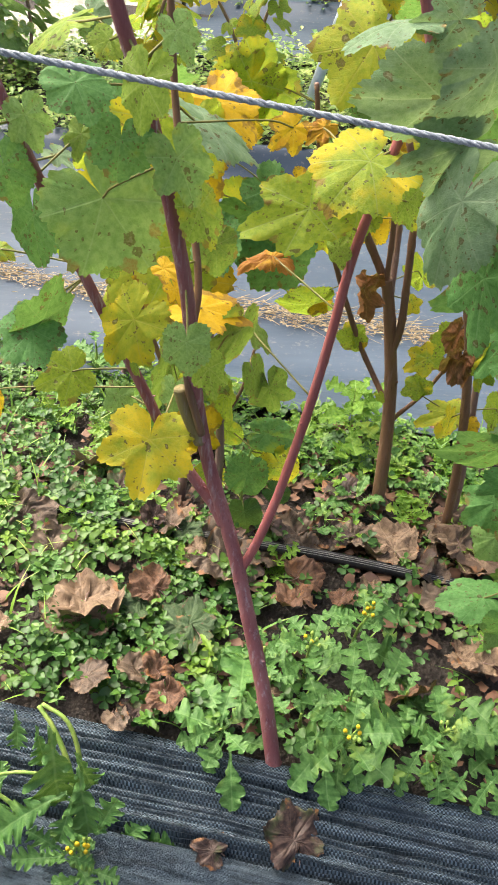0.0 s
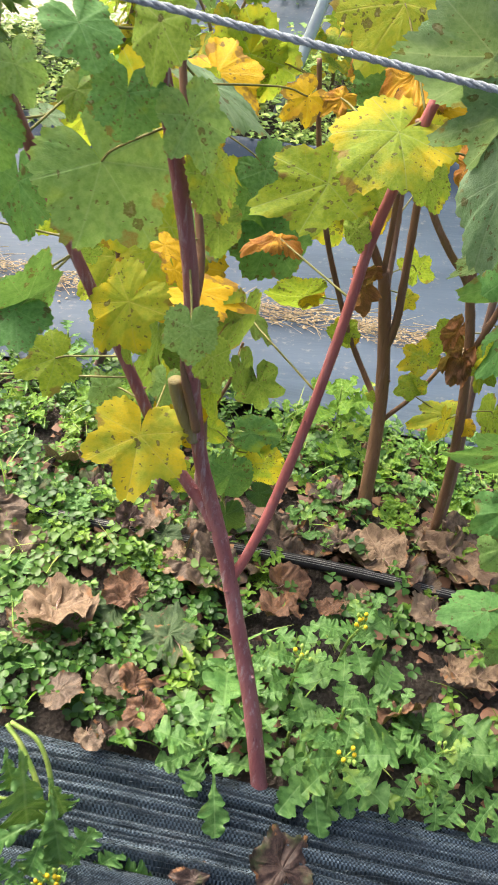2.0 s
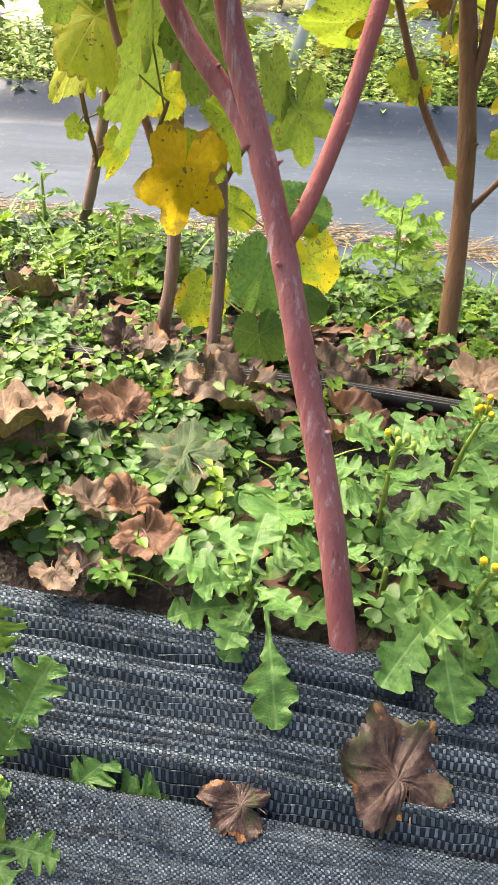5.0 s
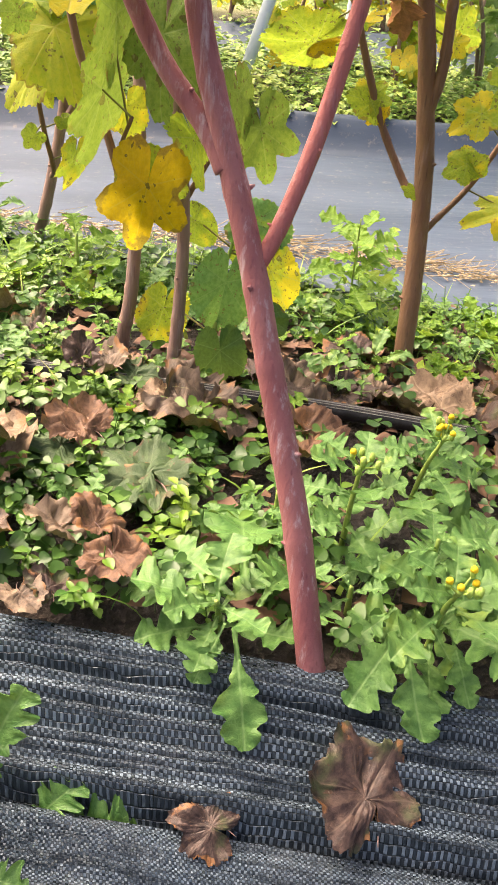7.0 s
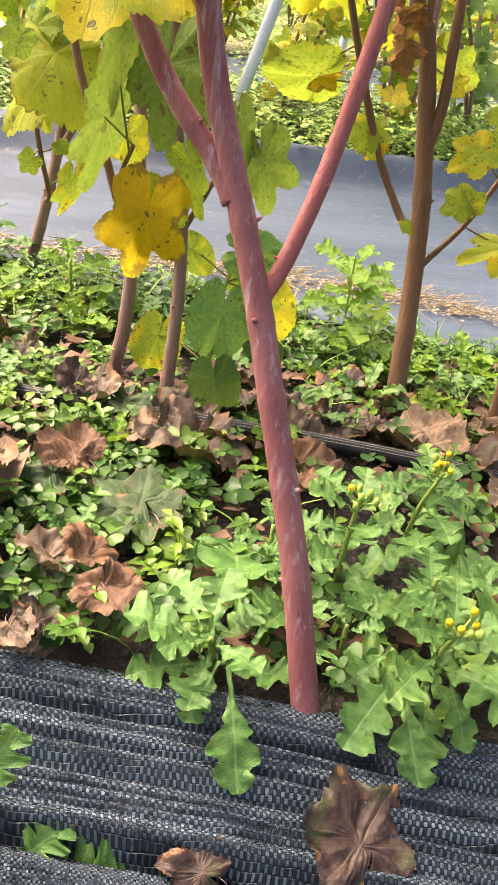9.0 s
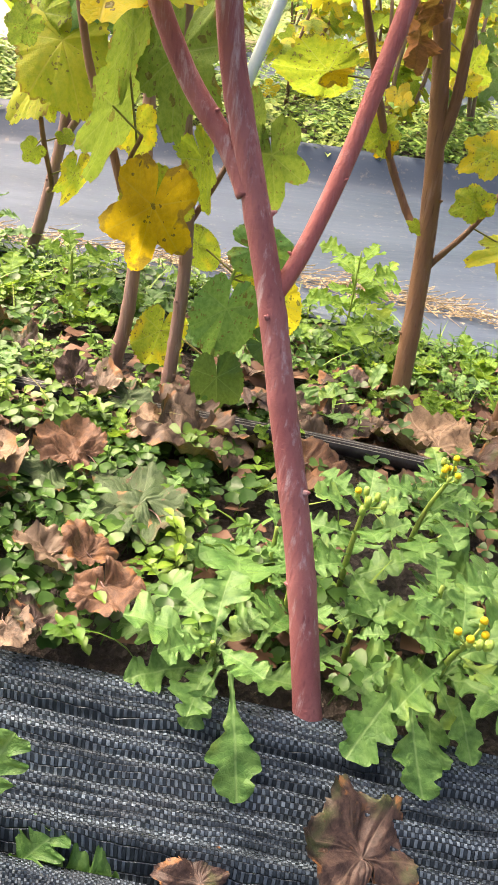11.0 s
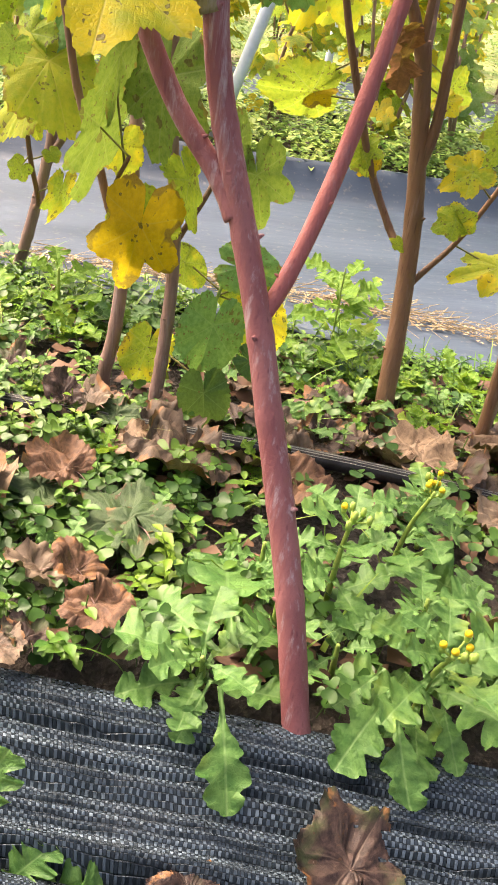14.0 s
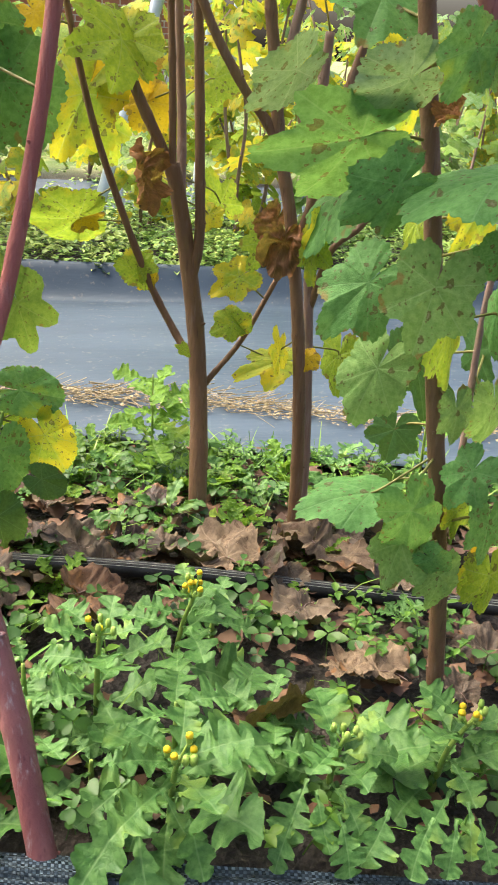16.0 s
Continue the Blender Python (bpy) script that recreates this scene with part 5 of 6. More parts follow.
overhang(near_right, (0.162, 0.631, 0.027), (0.136, 0.656, 0.015), 2)
overhang(near_right, (0.205, 0.656, 0.022), (0.255, 0.732, 0.002), 3)
overhang(edge_a, (0.123, 0.588, 0.032), (0.088, 0.563, 0.021), 4)
overhang(edge_a, (0.130, 0.577, 0.032), (0.123, 0.546, 0.012), 5)
overhang(edge_a, (0.144, 0.576, 0.031), (0.156, 0.539, 0.009), 6)
overhang(edge_a, (0.160, 0.631, 0.027), (0.195, 0.605, 0.014), 7)
overhang(edge_a, (0.133, 0.639, 0.030), (0.094, 0.634, 0.022), 0)
overhang(edge_a, (0.160, 0.656, 0.026), (0.187, 0.707, 0.010), 1)
overhang(edge_b, (0.244, 0.579, 0.022), (0.219, 0.541, 0.011), 2)
overhang(edge_b, (0.247, 0.568, 0.022), (0.244, 0.530, 0.005), 3)
overhang(edge_b, (0.263, 0.566, 0.021), (0.275, 0.535, 0.008), 4)
overhang(edge_b, (0.251, 0.607, 0.020), (0.259, 0.660, 0.006), 5)
overhang(edge_b, (0.276, 0.582, 0.019), (0.326, 0.607, 0.002), 6)
overhang(edge_c, (0.344, 0.560, 0.014), (0.310, 0.529, 0.007), 7)
overhang(edge_c, (0.352, 0.549, 0.013), (0.342, 0.514, -0.002), 0)
overhang(edge_c, (0.357, 0.588, 0.011), (0.352, 0.636, -0.001), 1)
overhang(edge_c, (0.381, 0.598, 0.009), (0.419, 0.652, -0.009), 2)
overhang(edge_b, (0.224, 0.544, 0.025), (0.205, 0.525, 0.002), 3)
overhang(edge_b, (0.256, 0.546, 0.022), (0.262, 0.515, -0.003), 4)
overhang(edge_b, (0.293, 0.548, 0.019), (0.270, 0.518, -0.001), 5)
overhang(edge_c, (0.320, 0.536, 0.017), (0.291, 0.513, -0.003), 6)
overhang(edge_c, (0.352, 0.533, 0.014), (0.352, 0.504, -0.007), 7)
overhang(edge_c, (0.336, 0.534, 0.015), (0.321, 0.506, -0.007), 0)
overhang(arching, (-0.173, 0.500, 0.170), (-0.172, 0.475, 0.044), 0)
overhang(arching, (-0.149, 0.495, 0.134), (-0.133, 0.485, 0.073), 1)
overhang(arching, (-0.146, 0.485, 0.121), (-0.138, 0.450, 0.030), 2)
overhang(arching, (-0.159, 0.475, 0.090), (-0.239, 0.450, 0.062), 3)
overhang(arching, (-0.128, 0.450, 0.049), (-0.110, 0.460, 0.103), 4)
overhang(arching, (-0.216, 0.530, 0.156), (-0.209, 0.505, 0.118), 5)
overhang(arching, (-0.243, 0.490, 0.087), (-0.251, 0.470, 0.028), 6)
overhang(arching, (-0.161, 0.440, 0.027), (-0.194, 0.445, 0.068), 7)
overhang(arching, (-0.166, 0.435, 0.031), (-0.218, 0.430, 0.032), 0)
overhang(arching, (-0.159, 0.435, 0.031), (-0.129, 0.435, 0.011), 1)
overhang(arching, (-0.221, 0.430, 0.040), (-0.245, 0.440, 0.071), 2)
overhang(arching, (-0.193, 0.520, 0.143), (-0.190, 0.500, 0.093), 3)
overhang(arching, (-0.153, 0.465, 0.092), (-0.166, 0.440, 0.038), 4)
overhang(arching, (-0.124, 0.486, -0.060), (-0.087, 0.502, -0.019), 4)
overhang(arching, (-0.124, 0.486, -0.063), (-0.050, 0.489, -0.039), 5)
overhang(arching, (-0.128, 0.485, -0.064), (-0.096, 0.458, -0.069), 7)
for k, (x, y, n, s) in enumerate([(0.14, 0.985, 8, 0.04), (0.195, 0.975, 7, 0.03), (0.3, 1.03, 8, 0.045), (0.34, 1.1, 9, 0.04), (0.17, 1.08, 7, 0.035), (0.38, 0.96, 8, 0.035), (0.42, 0.83, 7, 0.025), (0.36, 0.79, 6, 0.02), (0.31, 0.86, 7, 0.025), (0.43, 1.1, 8, 0.05), (0.28, 1.13, 7, 0.045), (0.1, 1.15, 8, 0.05), (0.04, 1.1, 8, 0.05), (-0.12, 1.15, 8, 0.05), (-0.2, 1.2, 9, 0.05), (0.5, 1.0, 8, 0.04), (0.5, 0.7, 8, 0.04), (0.13, 1.2, 7, 0.05), (-0.05, 1.2, 8, 0.055), (0.4, 1.2, 8, 0.05)]):
    rosette(x, y, n, 30 + k, "fresh" if k % 3 else "weed", s)

rng = random.Random(431)
for k in range(46):
    x, v = rng.uniform(-0.42, 0.1), rng.uniform(0.62, 1.0)
    rosette(x, v - 0.18 * x, rng.randint(5, 8), 500 + 2 * k, rng.choice(["fresh", "weed", "weed"]), rng.uniform(0.022, 0.045))
rng = random.Random(401)
for k in range(52):
    x, v = rng.uniform(-0.5, 0.85), rng.uniform(1.08, 1.36)
    rosette(x, v - 0.18 * x, rng.randint(5, 9), 400 + k, rng.choice(["fresh", "fresh", "weed"]), rng.uniform(0.022, 0.05))


def scatter(name, label, category, mat, count, place, shape, seed):
    """Joined small leaves: place gives (x, y, density), shape adds one sprig's triangles."""
    rng = random.Random(seed)
    verts, faces = [], []
    made = 0
    while made < count:
        spot = place(rng)
        made += 1
        if spot is None:
            continue
        shape(rng, spot[0], spot[1], float(height(*spot)) - 0.004, verts, faces)
    ob = new(name, mesh_of(name, verts, faces, mat))
    return tagged(ob, label, category, kind="stuff")


HEART = ((0.0, 0.06), (0.3, 0.3), (0.52, 0.62), (0.5, 0.88), (0.28, 1.0), (0.0, 0.84))
OVAL = ((0.0, 0.0), (0.3, 0.18), (0.5, 0.42), (0.44, 0.66), (0.22, 0.88), (0.0, 1.04))


def blade(verts, faces, base, way, up, ln, wide, bend=0.3, notch=False):
    """One small leaf: a dished oval or heart, folded along its rib."""
    side = way.cross(up).normalized()
    k = len(verts)
    half = HEART if notch else OVAL
    put_in = lambda a, b, lift: verts.append(tuple(base + side * (a * wide) + way * (b * ln) + up * (lift * wide - bend * ln * b * b)))
    put_in(0, 0.5, -0.06)
    for a, b in half:
        put_in(a, b, abs(a) * 0.35)
    for a, b in half[-2:0:-1]:
        put_in(-a, b, abs(a) * 0.35)
    n = 2 * len(half) - 2
    for i in range(n):
        faces.append((k, k + 1 + i, k + 1 + (i + 1) % n))


def stick(verts, faces, a, b, r):
    k = len(verts)
    d = (b - a).normalized()
    x = d.cross(Vector((0.3, 0.5, 0.81))).normalized()
    y = d.cross(x)
    for q in (a, b):
        for g in range(3):
            verts.append(tuple(q + (x * math.cos(g * 2.094) + y * math.sin(g * 2.094)) * r))
    for g in range(3):
        faces.append((k + g, k + (g + 1) % 3, k + 3 + (g + 1) % 3, k + 3 + g))


def clover(rng, x, y, z, verts, faces):
    h = rng.uniform(0.008, 0.032)
    tilt = Vector((rng.uniform(-0.35, 0.35), rng.uniform(-0.5, 0.2), 1)).normalized()
    top = Vector((x + rng.uniform(-0.008, 0.008), y + rng.uniform(-0.008, 0.008), z + h))
    stick(verts, faces, Vector((x, y, z)), top, 0.0005)
    size = rng.uniform(0.0075, 0.0145)
    g = rng.uniform(0, 6)
    for k in range(3):
        a = Vector((math.cos(g + k * 2.094), math.sin(g + k * 2.094), 0))
        way = (a - tilt * a.dot(tilt)).normalized()
        blade(verts, faces, top, way, tilt, size, size * 1.08, 0.22, notch=True)


def chickweed(rng, x, y, z, verts, faces):
    q = Vector((x, y, z))
    way = Vector((rng.uniform(-1, 1), rng.uniform(-1, 1), rng.uniform(0.4, 2.2))).normalized()
    ln = rng.uniform(0.015, 0.05)
    end = q + way * ln
    stick(verts, faces, q, end, 0.0006)
    g = rng.uniform(0, 6)
    for i in range(rng.randint(3, 6)):
        t = 0.35 + 0.13 * i
        c = q + way * ln * min(t, 1)
        for s in (0, math.pi):
            a = Vector((math.cos(g + i * 1.57 + s), math.sin(g + i * 1.57 + s), rng.uniform(0.0, 0.7))).normalized()
            size = rng.uniform(0.006, 0.016)
            blade(verts, faces, c, a, Vector((0, 0, 1)), size, size * rng.uniform(0.4, 0.65), 0.25)


def grass(rng, x, y, z, verts, faces):
    g = rng.uniform(0, 6)
    way = Vector((math.cos(g) * 0.5, math.sin(g) * 0.5, rng.uniform(0.5, 1.4))).normalized()
    side = way.cross(Vector((math.cos(g), math.sin(g), -0.5))).normalized()
    ln, w = rng.uniform(0.03, 0.085), rng.uniform(0.0012, 0.003)
    k = len(verts)
    for i in range(5):
        s = i / 4
        c = Vector((x, y, z)) + way * ln * s + Vector((math.cos(g), math.sin(g), -0.9)) * ln * 0.35 * s * s
        verts.append(tuple(c - side * w * (1 - s * 0.92)))
        verts.append(tuple(c + side * w * (1 - s * 0.92)))
    for i in range(4):
        a = k + 2 * i
        faces.append((a, a + 1, a + 3, a + 2))


def crumb(rng, x, y, z, verts, faces, scale=1.0):
    g, s = rng.uniform(0, 6), rng.uniform(0.004, 0.018) * scale
    k = len(verts)
    c = Vector((x, y, z + rng.uniform(0.003, 0.012)))
    n = rng.randint(5, 7)
    verts.append(tuple(c + Vector((0, 0, s * 0.2))))
    for i in range(n):
        a = g + 6.283 * i / n
        r = s * rng.uniform(0.4, 1.0)
        verts.append(tuple(c + Vector((math.cos(a) * r, math.sin(a) * r, rng.uniform(-0.25, 0.45) * s))))
    for i in range(n):
        faces.append((k, k + 1 + i, k + 1 + (i + 1) % n))


def on_bed(dens):
    """Spots on the near bed, thinned by dens(x, v)."""
    def place(rng):
        x, v = rng.uniform(-0.75, 1.05), rng.uniform(0.59, 1.36)
        y = v - 0.18 * x
        if rng.random() > dens(x, v) * (0.35 + 1.1 * max(0, 0.5 + lump(x, y, 7))):
            return None
        return x, y
    return place


def sm(a, b, x):
    return float(smooth(a, b, x))


under = lambda x, v: 1 - 0.75 * sm(-0.02, 0.05, x) * (1 - sm(0.8, 0.88, v))
clover_dens = lambda x, v: under(x, v) * (1 - 0.4 * (1 - sm(-0.3, -0.16, x))) * (1 - 0.75 * sm(0.2, 0.34, x)) * (1 - 0.6 * sm(1.05, 1.15, v)) * (1 - 0.9 * sm(0.86, 0.9, v) * (1 - sm(1.1, 1.16, v)) * sm(-0.22, -0.08, x))
chick_dens = lambda x, v: under(x, v) * 0.5 * (1 - 0.8 * sm(0.86, 0.9, v) * sm(0.0, 0.1, x)) + 0.8 * sm(1.1, 1.18, v) + 0.1 * (1 - sm(-0.15, 0.05, x))
scatter("clover_patch", "dense low clover with heart-shaped leaflets on the bed", "clover", CLOVER, 5600, on_bed(clover_dens), clover, 51)
scatter("chickweed_patch", "bright low chickweed sprigs between fallen leaves", "weeds", CHICKWEED, 3600, on_bed(chick_dens), chickweed, 52)
scatter("grass_tufts", "thin green grass blades scattered over the bed", "grass", GRASS, 1500, on_bed(lambda x, v: 0.15 + 0.8 * sm(1.05, 1.25, v) + 0.5 * (1 - sm(-0.3, -0.1, x))), grass, 53)
scatter("leaf_crumbs", "brown crumbs of rotted leaves on the soil", "leaf litter", CRUMB, 5200, on_bed(lambda x, v: 0.25 + 0.8 * sm(0.84, 0.92, v) * (1 - sm(1.1, 1.25, v)) + 0.6 * sm(0.25, 0.4, x)), crumb, 54)


scatter("bed_weeds", "low green weeds covering the bed farther along the row", "weeds", CHICKWEED, 2600,
        lambda r: (lambda x, v: (x, v - 0.18 * x))(r.choice((r.uniform(-2.5, -0.74), r.uniform(1.04, 3.3))), r.uniform(0.59, 1.36)), chickweed, 55)
scatter("bed_clover", "low clover covering the bed farther along the row", "clover", CLOVER, 2600,
        lambda r: (lambda x, v: (x, v - 0.18 * x))(r.choice((r.uniform(-2.5, -0.74), r.uniform(1.04, 3.3))), r.uniform(0.59, 1.36)), clover, 56)


def far_spot(rng):
    x, w = rng.uniform(-2.6, 3.4), rng.uniform(2.77, 3.8)
    return x, w - 0.1 * x


def big_weed(rng, x, y, z, verts, faces):
    q = Vector((x, y, z))
    top = rng.uniform(0.02, 0.13) * (0.5 + abs(lump(x, y, 2.5)) * 1.6)
    for i in range(rng.randint(4, 7)):
        g = rng.uniform(0, 6.28)
        way = Vector((math.cos(g), math.sin(g), rng.uniform(-0.1, 0.9))).normalized()
        size = rng.uniform(0.012, 0.036)
        blade(verts, faces, q + Vector((0, 0, top * rng.random())) + way * 0.012, way, Vector((0, 0, 1)), size, size * rng.uniform(0.35, 0.8), 0.3)


scatter("far_bed_weeds", "lush low green weeds over the next bed", "weeds", FARWEED, 7600, far_spot, big_weed, 61)
scatter("field_weeds", "mixed weeds and rough grass over the ground beyond", "weeds", FARWEED, 6000,
        lambda r: (lambda x, y: None if x < -0.2 and y < 6.7 else (x, y))(r.uniform(-4, 9), r.uniform(4.7, 12)), lambda r, x, y, z, v, f: [big_weed(r, x, y, z, v, f) for _ in range(2)], 62)


# ---- fallen leaves ----
def fallen(x, y, size, turn, kind="litter", tilt=(0, 0), lift=0.012, label="crumpled brown fallen bramble leaf", seed=0, family="litter", deep=0.6):
    ob = thing("fallen_leaf", label, "leaf", (x, y, float(height(x, y)) + lift), "fallen leaves")
    m = pose(0, 0, 0, tilt[0], tilt[1], turn) @ Matrix.Diagonal((size, size, size * deep, 1)) @ Matrix.Translation((0, -0.3, 0))
    part("blade", blade_mesh(family, seed % 9, kind), ob, "", m)
    if "stalk" not in CACHE:
        CACHE["stalk"] = mesh_of("stalk", *tube([np.array(q) for q in spline([(0, 0, 0), (0.06, -0.3, 0.0), (-0.03, -0.6, -0.08)], 5)], (0.016, 0.011), 5), GREY_BARK)
    part("leaf_stalk", CACHE["stalk"], ob, "", m)
    return ob


fallen(0.086, 0.497, 0.046, 20, "wet", tilt=(31, 4), family="flat", deep=0.5, label="dead brown lobed leaf with green patches on the mat", seed=1, lift=0.015)
fallen(-0.013, 0.478, 0.027, 70, "wet", tilt=(14, -29), family="limp", label="small curled brown leaf in a fold of the mat", seed=2, lift=0.014)
for k, (x, y, s, a, kind) in enumerate([
    (-0.19, 0.77, 0.075, 10, "tan"), (-0.042, 0.885, 0.045, 80, "tan"), (0.01, 0.87, 0.07, 250, "litter"), (0.045, 0.89, 0.05, 160, "litter"),
    (0.12, 0.865, 0.05, 300, "rust"), (0.095, 0.815, 0.045, 30, "rust"), (0.19, 1.07, 0.05, 80, "wet"), (0.165, 0.955, 0.045, 200, "wet"),
    (0.225, 0.955, 0.06, 280, "litter"), (0.255, 0.945, 0.06, 20, "tan"), 
    (0.345, 0.735, 0.05, 60, "tan"), (0.31, 0.83, 0.045, 130, "litter"), (0.3, 0.9, 0.05, 220, "wet"),
    (0.47, 0.76, 0.045, 90, "litter"), (0.37, 0.935, 0.075, 190, "tan"), (0.345, 0.97, 0.055, 45, "litter"), (-0.21, 1.08, 0.06, 140, "tan"),
    (-0.285, 0.93, 0.065, 240, "litter"), (-0.25, 0.89, 0.05, 20, "litter"), (0.0, 0.93, 0.05, 300, "litter"), (-0.09, 0.95, 0.04, 50, "litter"),
    (0.1, 0.95, 0.055, 110, "litter"), (0.06, 0.97, 0.04, 10, "wet"), (0.44, 0.9, 0.06, 70, "litter"), (0.4, 1.0, 0.05, 250, "litter"),
]):
    fallen(x, y, s * 0.88, a, kind, (dice.uniform(-22, 22), dice.uniform(-22, 22)), dice.uniform(0.009, 0.019), seed=k, label="rust-brown fallen bramble leaf on the bed" if kind == "rust" else "crumpled brown fallen bramble leaf on the bed")
for k, (x, y, s, a, kind) in enumerate([(-0.125, 0.78, 0.045, 120, "murky"), (-0.055, 0.76, 0.06, 40, "murky"), (-0.04, 0.73, 0.045, 170, "murky"), (-0.055, 0.94, 0.035, 0, "murky"), (-0.25, 1.0, 0.04, 0, "murky")]):
    fallen(x, y, s * 0.85, a, kind, (dice.uniform(-12, 12), dice.uniform(-12, 12)), 0.02, seed=k, family="flat", deep=0.6, label="dull green fallen leaf lying in clover")
for k, (x, y, s, a, kind, rx, ry, up) in enumerate([
    (-0.113, 0.660, 0.030, 120, "litter", 20, -10, 0.030), (-0.085, 0.670, 0.025, 40, "rust", 25, 15, 0.036), (-0.066, 0.623, 0.031, 190, "rust", -10, 10, 0.028),
    (-0.124, 0.597, 0.021, 200, "litter", 0, 0, 0.020),
    (-0.109, 0.954, 0.024, 10, "wet", 20, 0, 0.030), (-0.112, 0.614, 0.019, 30, "wet", 10, 10, 0.016), (0.391, 0.907, 0.042, 200, "tan", 5, 8, 0.022),
    (0.311, 0.889, 0.029, 30, "litter", 10, 0, 0.018), (0.167, 0.817, 0.023, 160, "rust", 10, 10, 0.020), (0.240, 0.647, 0.041, 185, "rust", 38, 8, 0.034),
    (0.329, 0.720, 0.028, 190, "tan", 20, 0, 0.020), (0.423, 0.654, 0.022, 100, "litter", 10, 5, 0.014), (0.421, 0.704, 0.023, 20, "litter", 30, 5, 0.014),
    (-0.187, 0.754, 0.056, 170, "tan", 10, 4, 0.030), (-0.106, 0.808, 0.036, 60, "rust", 12, -8, 0.032), (-0.158, 0.648, 0.031, 250, "litter", 15, 5, 0.026),
]):
    fallen(x, y, s, a, kind, (rx, ry), up, seed=k + 3, label="rust-brown curled fallen bramble leaf on the clover" if kind == "rust" else "dry brown fallen bramble leaf resting on low weeds")
rng = random.Random(77)
for k in range(80):
    x, v = rng.uniform(-1.1, 1.4), rng.uniform(0.62, 1.25)
    if rng.random() < 0.25:
        v = rng.uniform(0.86, 1.1)
    if 0.28 < x < 0.46 and 0.84 < v < 1.0:
        continue
    fallen(x, v - 0.18 * x, rng.uniform(0.016, 0.034), rng.uniform(0, 360), rng.choice(["litter", "tan", "litter", "tan", "wet"]), (rng.uniform(-25, 25), rng.uniform(-25, 25)), rng.uniform(0.004, 0.012), seed=k)

# ---- straw on the sheet ----
rng = random.Random(5)
verts, faces = [], []
for k in range(1500):
    x = rng.uniform(-0.9, 1.4)
    y = 1.9 - 0.27 * (x - 0.05) + rng.gauss(0, 0.03) + 0.03 * math.sin(5 * x)
    if rng.random() > 0.4 + 0.6 * abs(math.sin(3.1 * x + 0.6)):
        continue
    z = float(height(x, y)) + 0.016 + rng.uniform(0, 0.016)
    g = rng.gauss(-0.25, 0.5)
    ln = rng.uniform(0.01, 0.07)
    d = Vector((math.cos(g), math.sin(g), rng.uniform(-0.15, 0.3))) * ln
    stick(verts, faces, Vector((x, y, z)), Vector((x, y, z)) + d, rng.uniform(0.0004, 0.0013))
for k in range(2600):
    x = rng.uniform(-0.9, 1.4)
    y = 1.9 - 0.27 * (x - 0.05) + rng.gauss(0, 0.026) + 0.03 * math.sin(5 * x)
    crumb(rng, x, y, float(height(x, y)) + 0.012, verts, faces, 0.35)
tagged(new("straw", mesh_of("straw", verts, faces, STRAW)), "dry straw and chaff swept into a line on the plastic sheet", "straw", kind="stuff")


# ---- next bed, posts and house ----
def pipe(at, top, r, label):
    ob = thing("pipe_post", label, "post", at, "posts")
    d = np.array(top) - np.array(at)
    v, f = tube([d * t for t in np.linspace(-0.03, 1, 8)], (r, r), 16)
    part("pipe", mesh_of("pipe", v, f, POST), ob)
    v, f = tube([d * 0.998, d * 0.998 + np.array((0, 0, 0.02)), d * 0.998 + np.array((0, 0, 0.026))], lambda t: r * 1.08 * (1 - 0.4 * t * t), 16)
    part("cap", mesh_of("cap", v, f, POST), ob)


pipe((0.235, 3.1, -0.15), (0.8, 3.1, 1.75), 0.019, "slanting white plastic pipe post in the next bed")
pipe((0.75, 4.0, -0.15), (0.83, 4.0, 1.6), 0.016, "upright white plastic pipe post")
pipe((1.15, 5.2, -0.15), (1.15, 5.2, 1.6), 0.016, "upright white plastic pipe post")
pipe((-0.28, 5.2, -0.15), (-0.2, 5.2, 1.6), 0.016, "upright white plastic pipe post")


def far_cane(seed, tall, kind):
    """A cane of the next rows: stems, and its foliage as one crown."""
    rng = random.Random(seed)
    ob = thing("bramble_bush", "autumn bramble bush with yellow-green leaves in the next rows", "plant", group="far brambles")
    bits, verts, faces, uvs, rims = [], [], [], [], []
    shape = lobed(seed, 0.55, 12, 20, (0.55, 1.0))
    for s in range(rng.randint(2, 4)):
        g = rng.uniform(0, 6.28)
        pts = [np.array((0.02 * math.cos(g), 0.02 * math.sin(g), -0.03))]
        for k in range(1, 5):
            pts.append(np.array((math.cos(g) * 0.07 * k + rng.uniform(-0.03, 0.03), math.sin(g) * 0.07 * k + rng.uniform(-0.03, 0.03), tall * k / 4 * rng.uniform(0.85, 1))))
        path = spline(pts, 5)
        part("stem", mesh_of("stem", *tube(path, (0.008, 0.003), 7), GREY_BARK), ob)
        for q in path[3:]:
            for _ in range(rng.randint(1, 3)):
                g2 = rng.uniform(0, 6.28)
                base = Vector(q) + Vector((math.cos(g2), math.sin(g2), rng.uniform(-0.2, 0.5))) * rng.uniform(0.02, 0.11)
                ln = rng.uniform(0.035, 0.075)
                tip = base + Vector((math.cos(g2) * 0.7, math.sin(g2) * 0.7, rng.uniform(-1, 0))).normalized() * ln
                m = frame_to(base, tip, ln * 1.5, (rng.uniform(-0.5, 0.5), rng.uniform(-0.8, 0.1), 0.8), 1.42)
                o = len(verts)
                verts += [tuple(m @ Vector(c)) for c in shape[0]]
                faces += [tuple(i + o for i in f) for f in shape[1]]
                uvs += shape[2]
                rims += shape[3]
    part("foliage", mesh_of("foliage", verts, faces, LEAF[kind], uvs, rims), ob)
    return ob


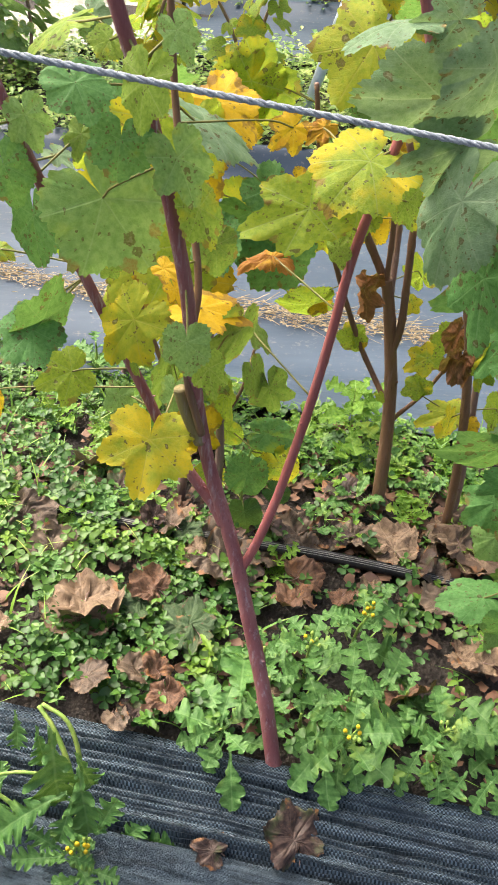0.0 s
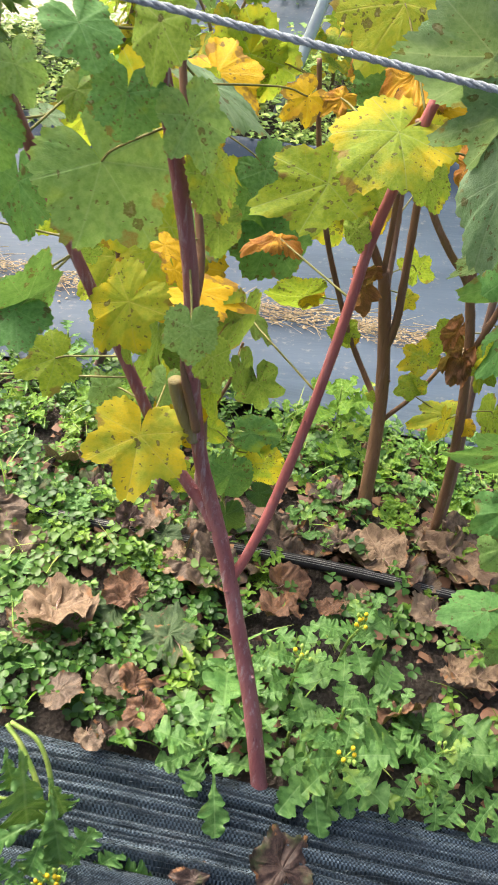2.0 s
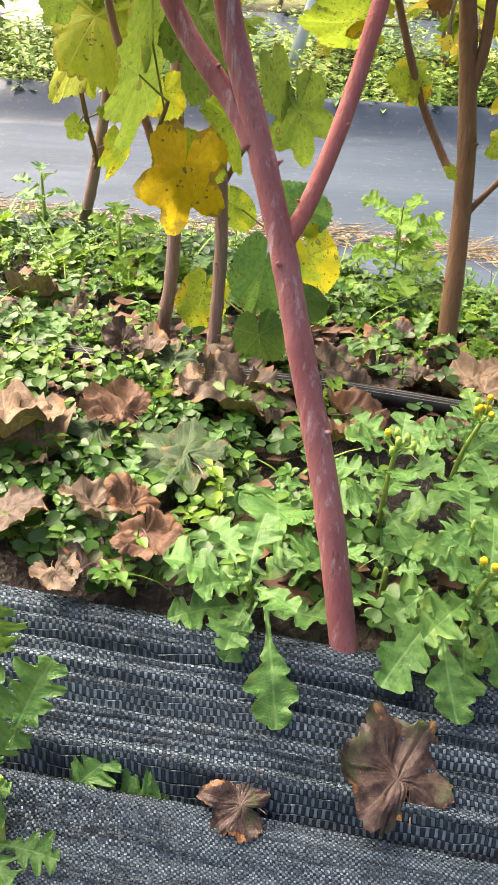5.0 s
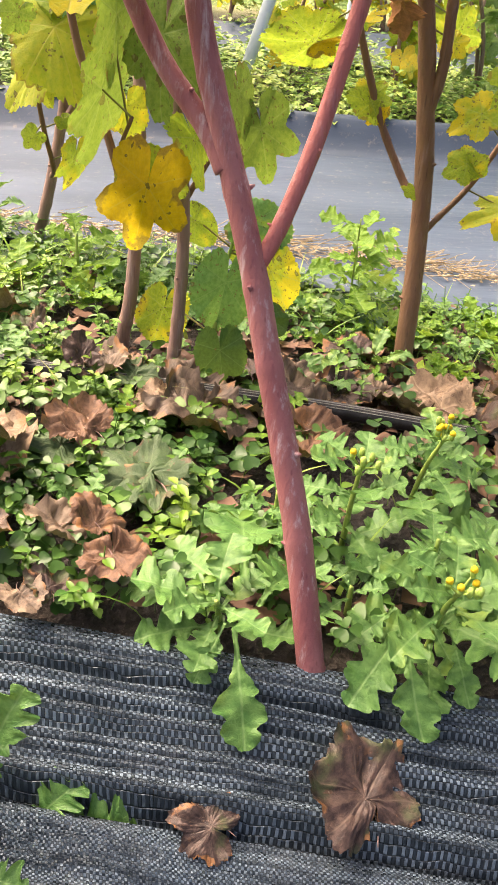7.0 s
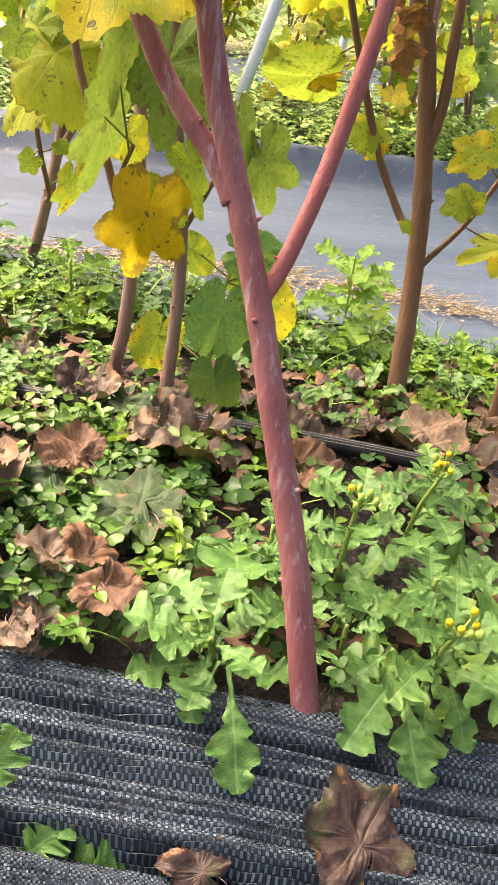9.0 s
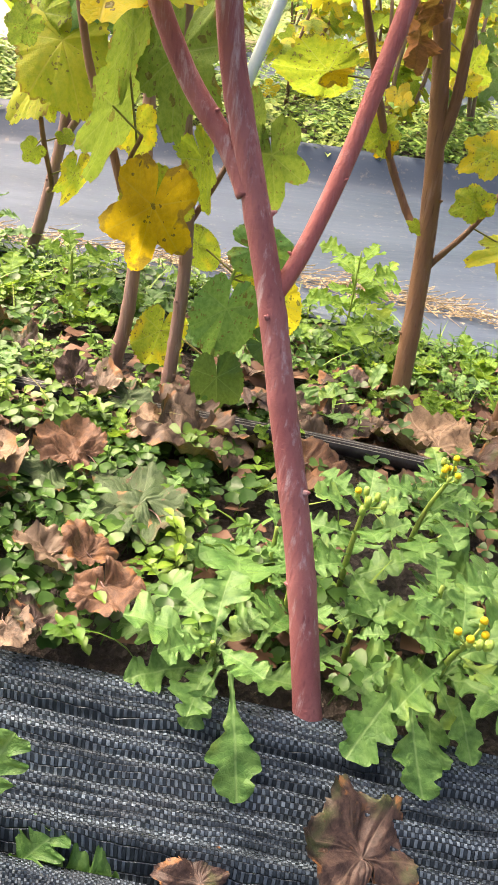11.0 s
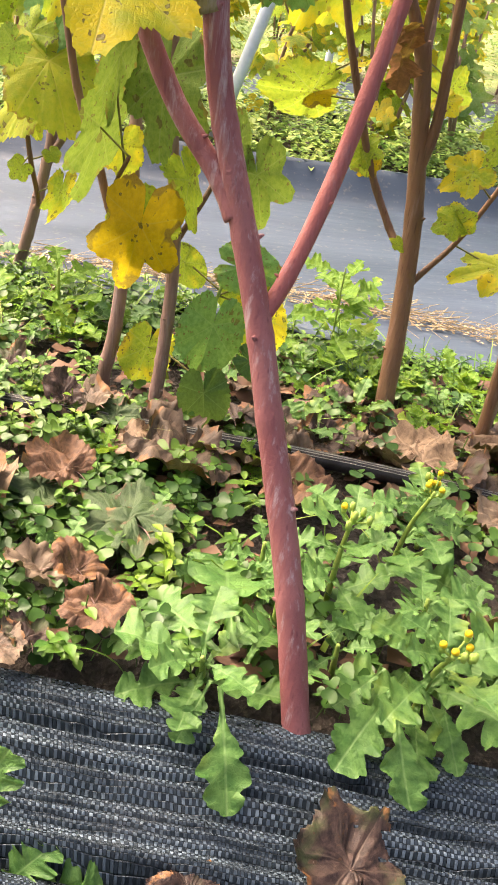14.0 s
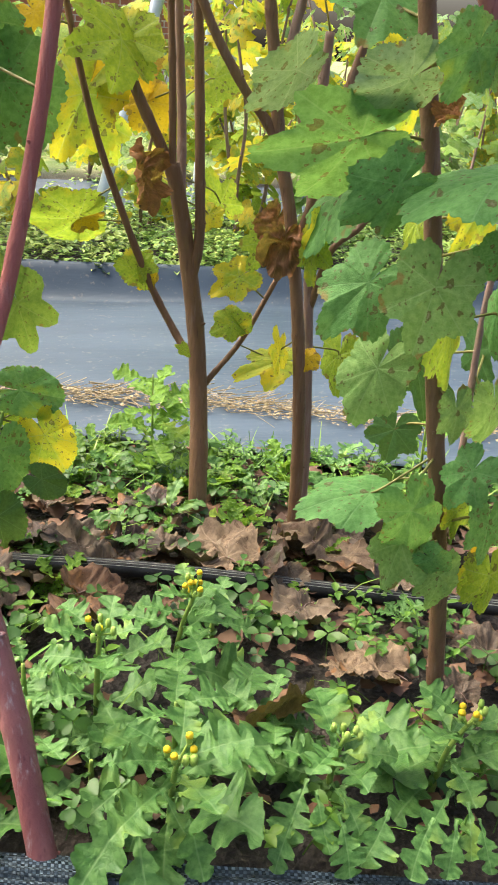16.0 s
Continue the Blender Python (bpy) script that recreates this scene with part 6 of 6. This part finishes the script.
bushes = [far_cane(200 + k, 0.75 + 0.08 * (k % 4), "far_lime" if k % 5 < 3 else "far_green") for k in range(6)]
rng = random.Random(9)
spots = []
for rowy, lo, hi in ((3.3, -2.4, 3.6), (5.1, -0.5, 6), (6.4, -2.5, 7), (7.6, -3, 8)):
    x = lo
    while x < hi:
        spots.append((x, rowy - 0.1 * x + rng.uniform(-0.2, 0.25)))
        x += rng.uniform(0.28, 0.55)
for k, (x, y) in enumerate(spots):
    m = pose(x, y, float(height(x, y)) - 0.02, 0, 0, rng.uniform(0, 360))
    if k < len(bushes):
        bushes[k].matrix_basis = m
    else:
        copy_thing(bushes[k % len(bushes)], m)

net = thing("shade_net", "low black shade net fence behind the bushes", "net", (-1.2, 7.2, -0.13))
for k in range(4):
    part("stake", mesh_of("stake", *tube([np.array((-1.3 + 0.85 * k, 0, -0.05)), np.array((-1.3 + 0.85 * k, 0, 0.2)), np.array((-1.3 + 0.85 * k, 0.01, 0.42))], (0.012, 0.011), 8), BROWN_BARK), net)
vs, fs = [], []
for i in range(60):
    for j in range(8):
        vs.append((-1.35 + 2.7 * i / 59, 0.02 * math.sin(i * 0.9) + 0.02 * math.sin(j + i * 0.3) - 0.02, 0.4 * j / 7 + 0.012 * math.sin(i * 0.7)))
fs = [(i * 8 + j, i * 8 + j + 1, i * 8 + j + 9, i * 8 + j + 8) for i in range(59) for j in range(7)]
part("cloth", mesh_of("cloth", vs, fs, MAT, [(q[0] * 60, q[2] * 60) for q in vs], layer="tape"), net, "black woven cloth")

house = thing("house", "red brick house wall with a white ledge beyond the garden", "house", (0, 13.0, -0.15), kind="structure")


def block(x0, x1, y0, y1, z0, z1):
    v = [(x, y, z) for z in (z0, z1) for y in (y0, y1) for x in (x0, x1)]
    return v, [(0, 1, 3, 2)[::-1], (4, 5, 7, 6), (0, 1, 5, 4), (2, 3, 7, 6)[::-1], (0, 2, 6, 4)[::-1], (1, 3, 7, 5)]


part("wall", mesh_of("wall", *block(-9, 2.2, 0, 0.3, -0.1, 3.0), BRICK, shade=False), house)
part("ledge", mesh_of("ledge", *block(0.0, 2.25, -0.12, -0.002, 0.22, 0.32), TRIM, shade=False), house, "white ledge")
part("roof", mesh_of("roof", *block(-9.4, 2.6, -0.5, 4.5, 3.0, 3.15), STONE, shade=False), house)
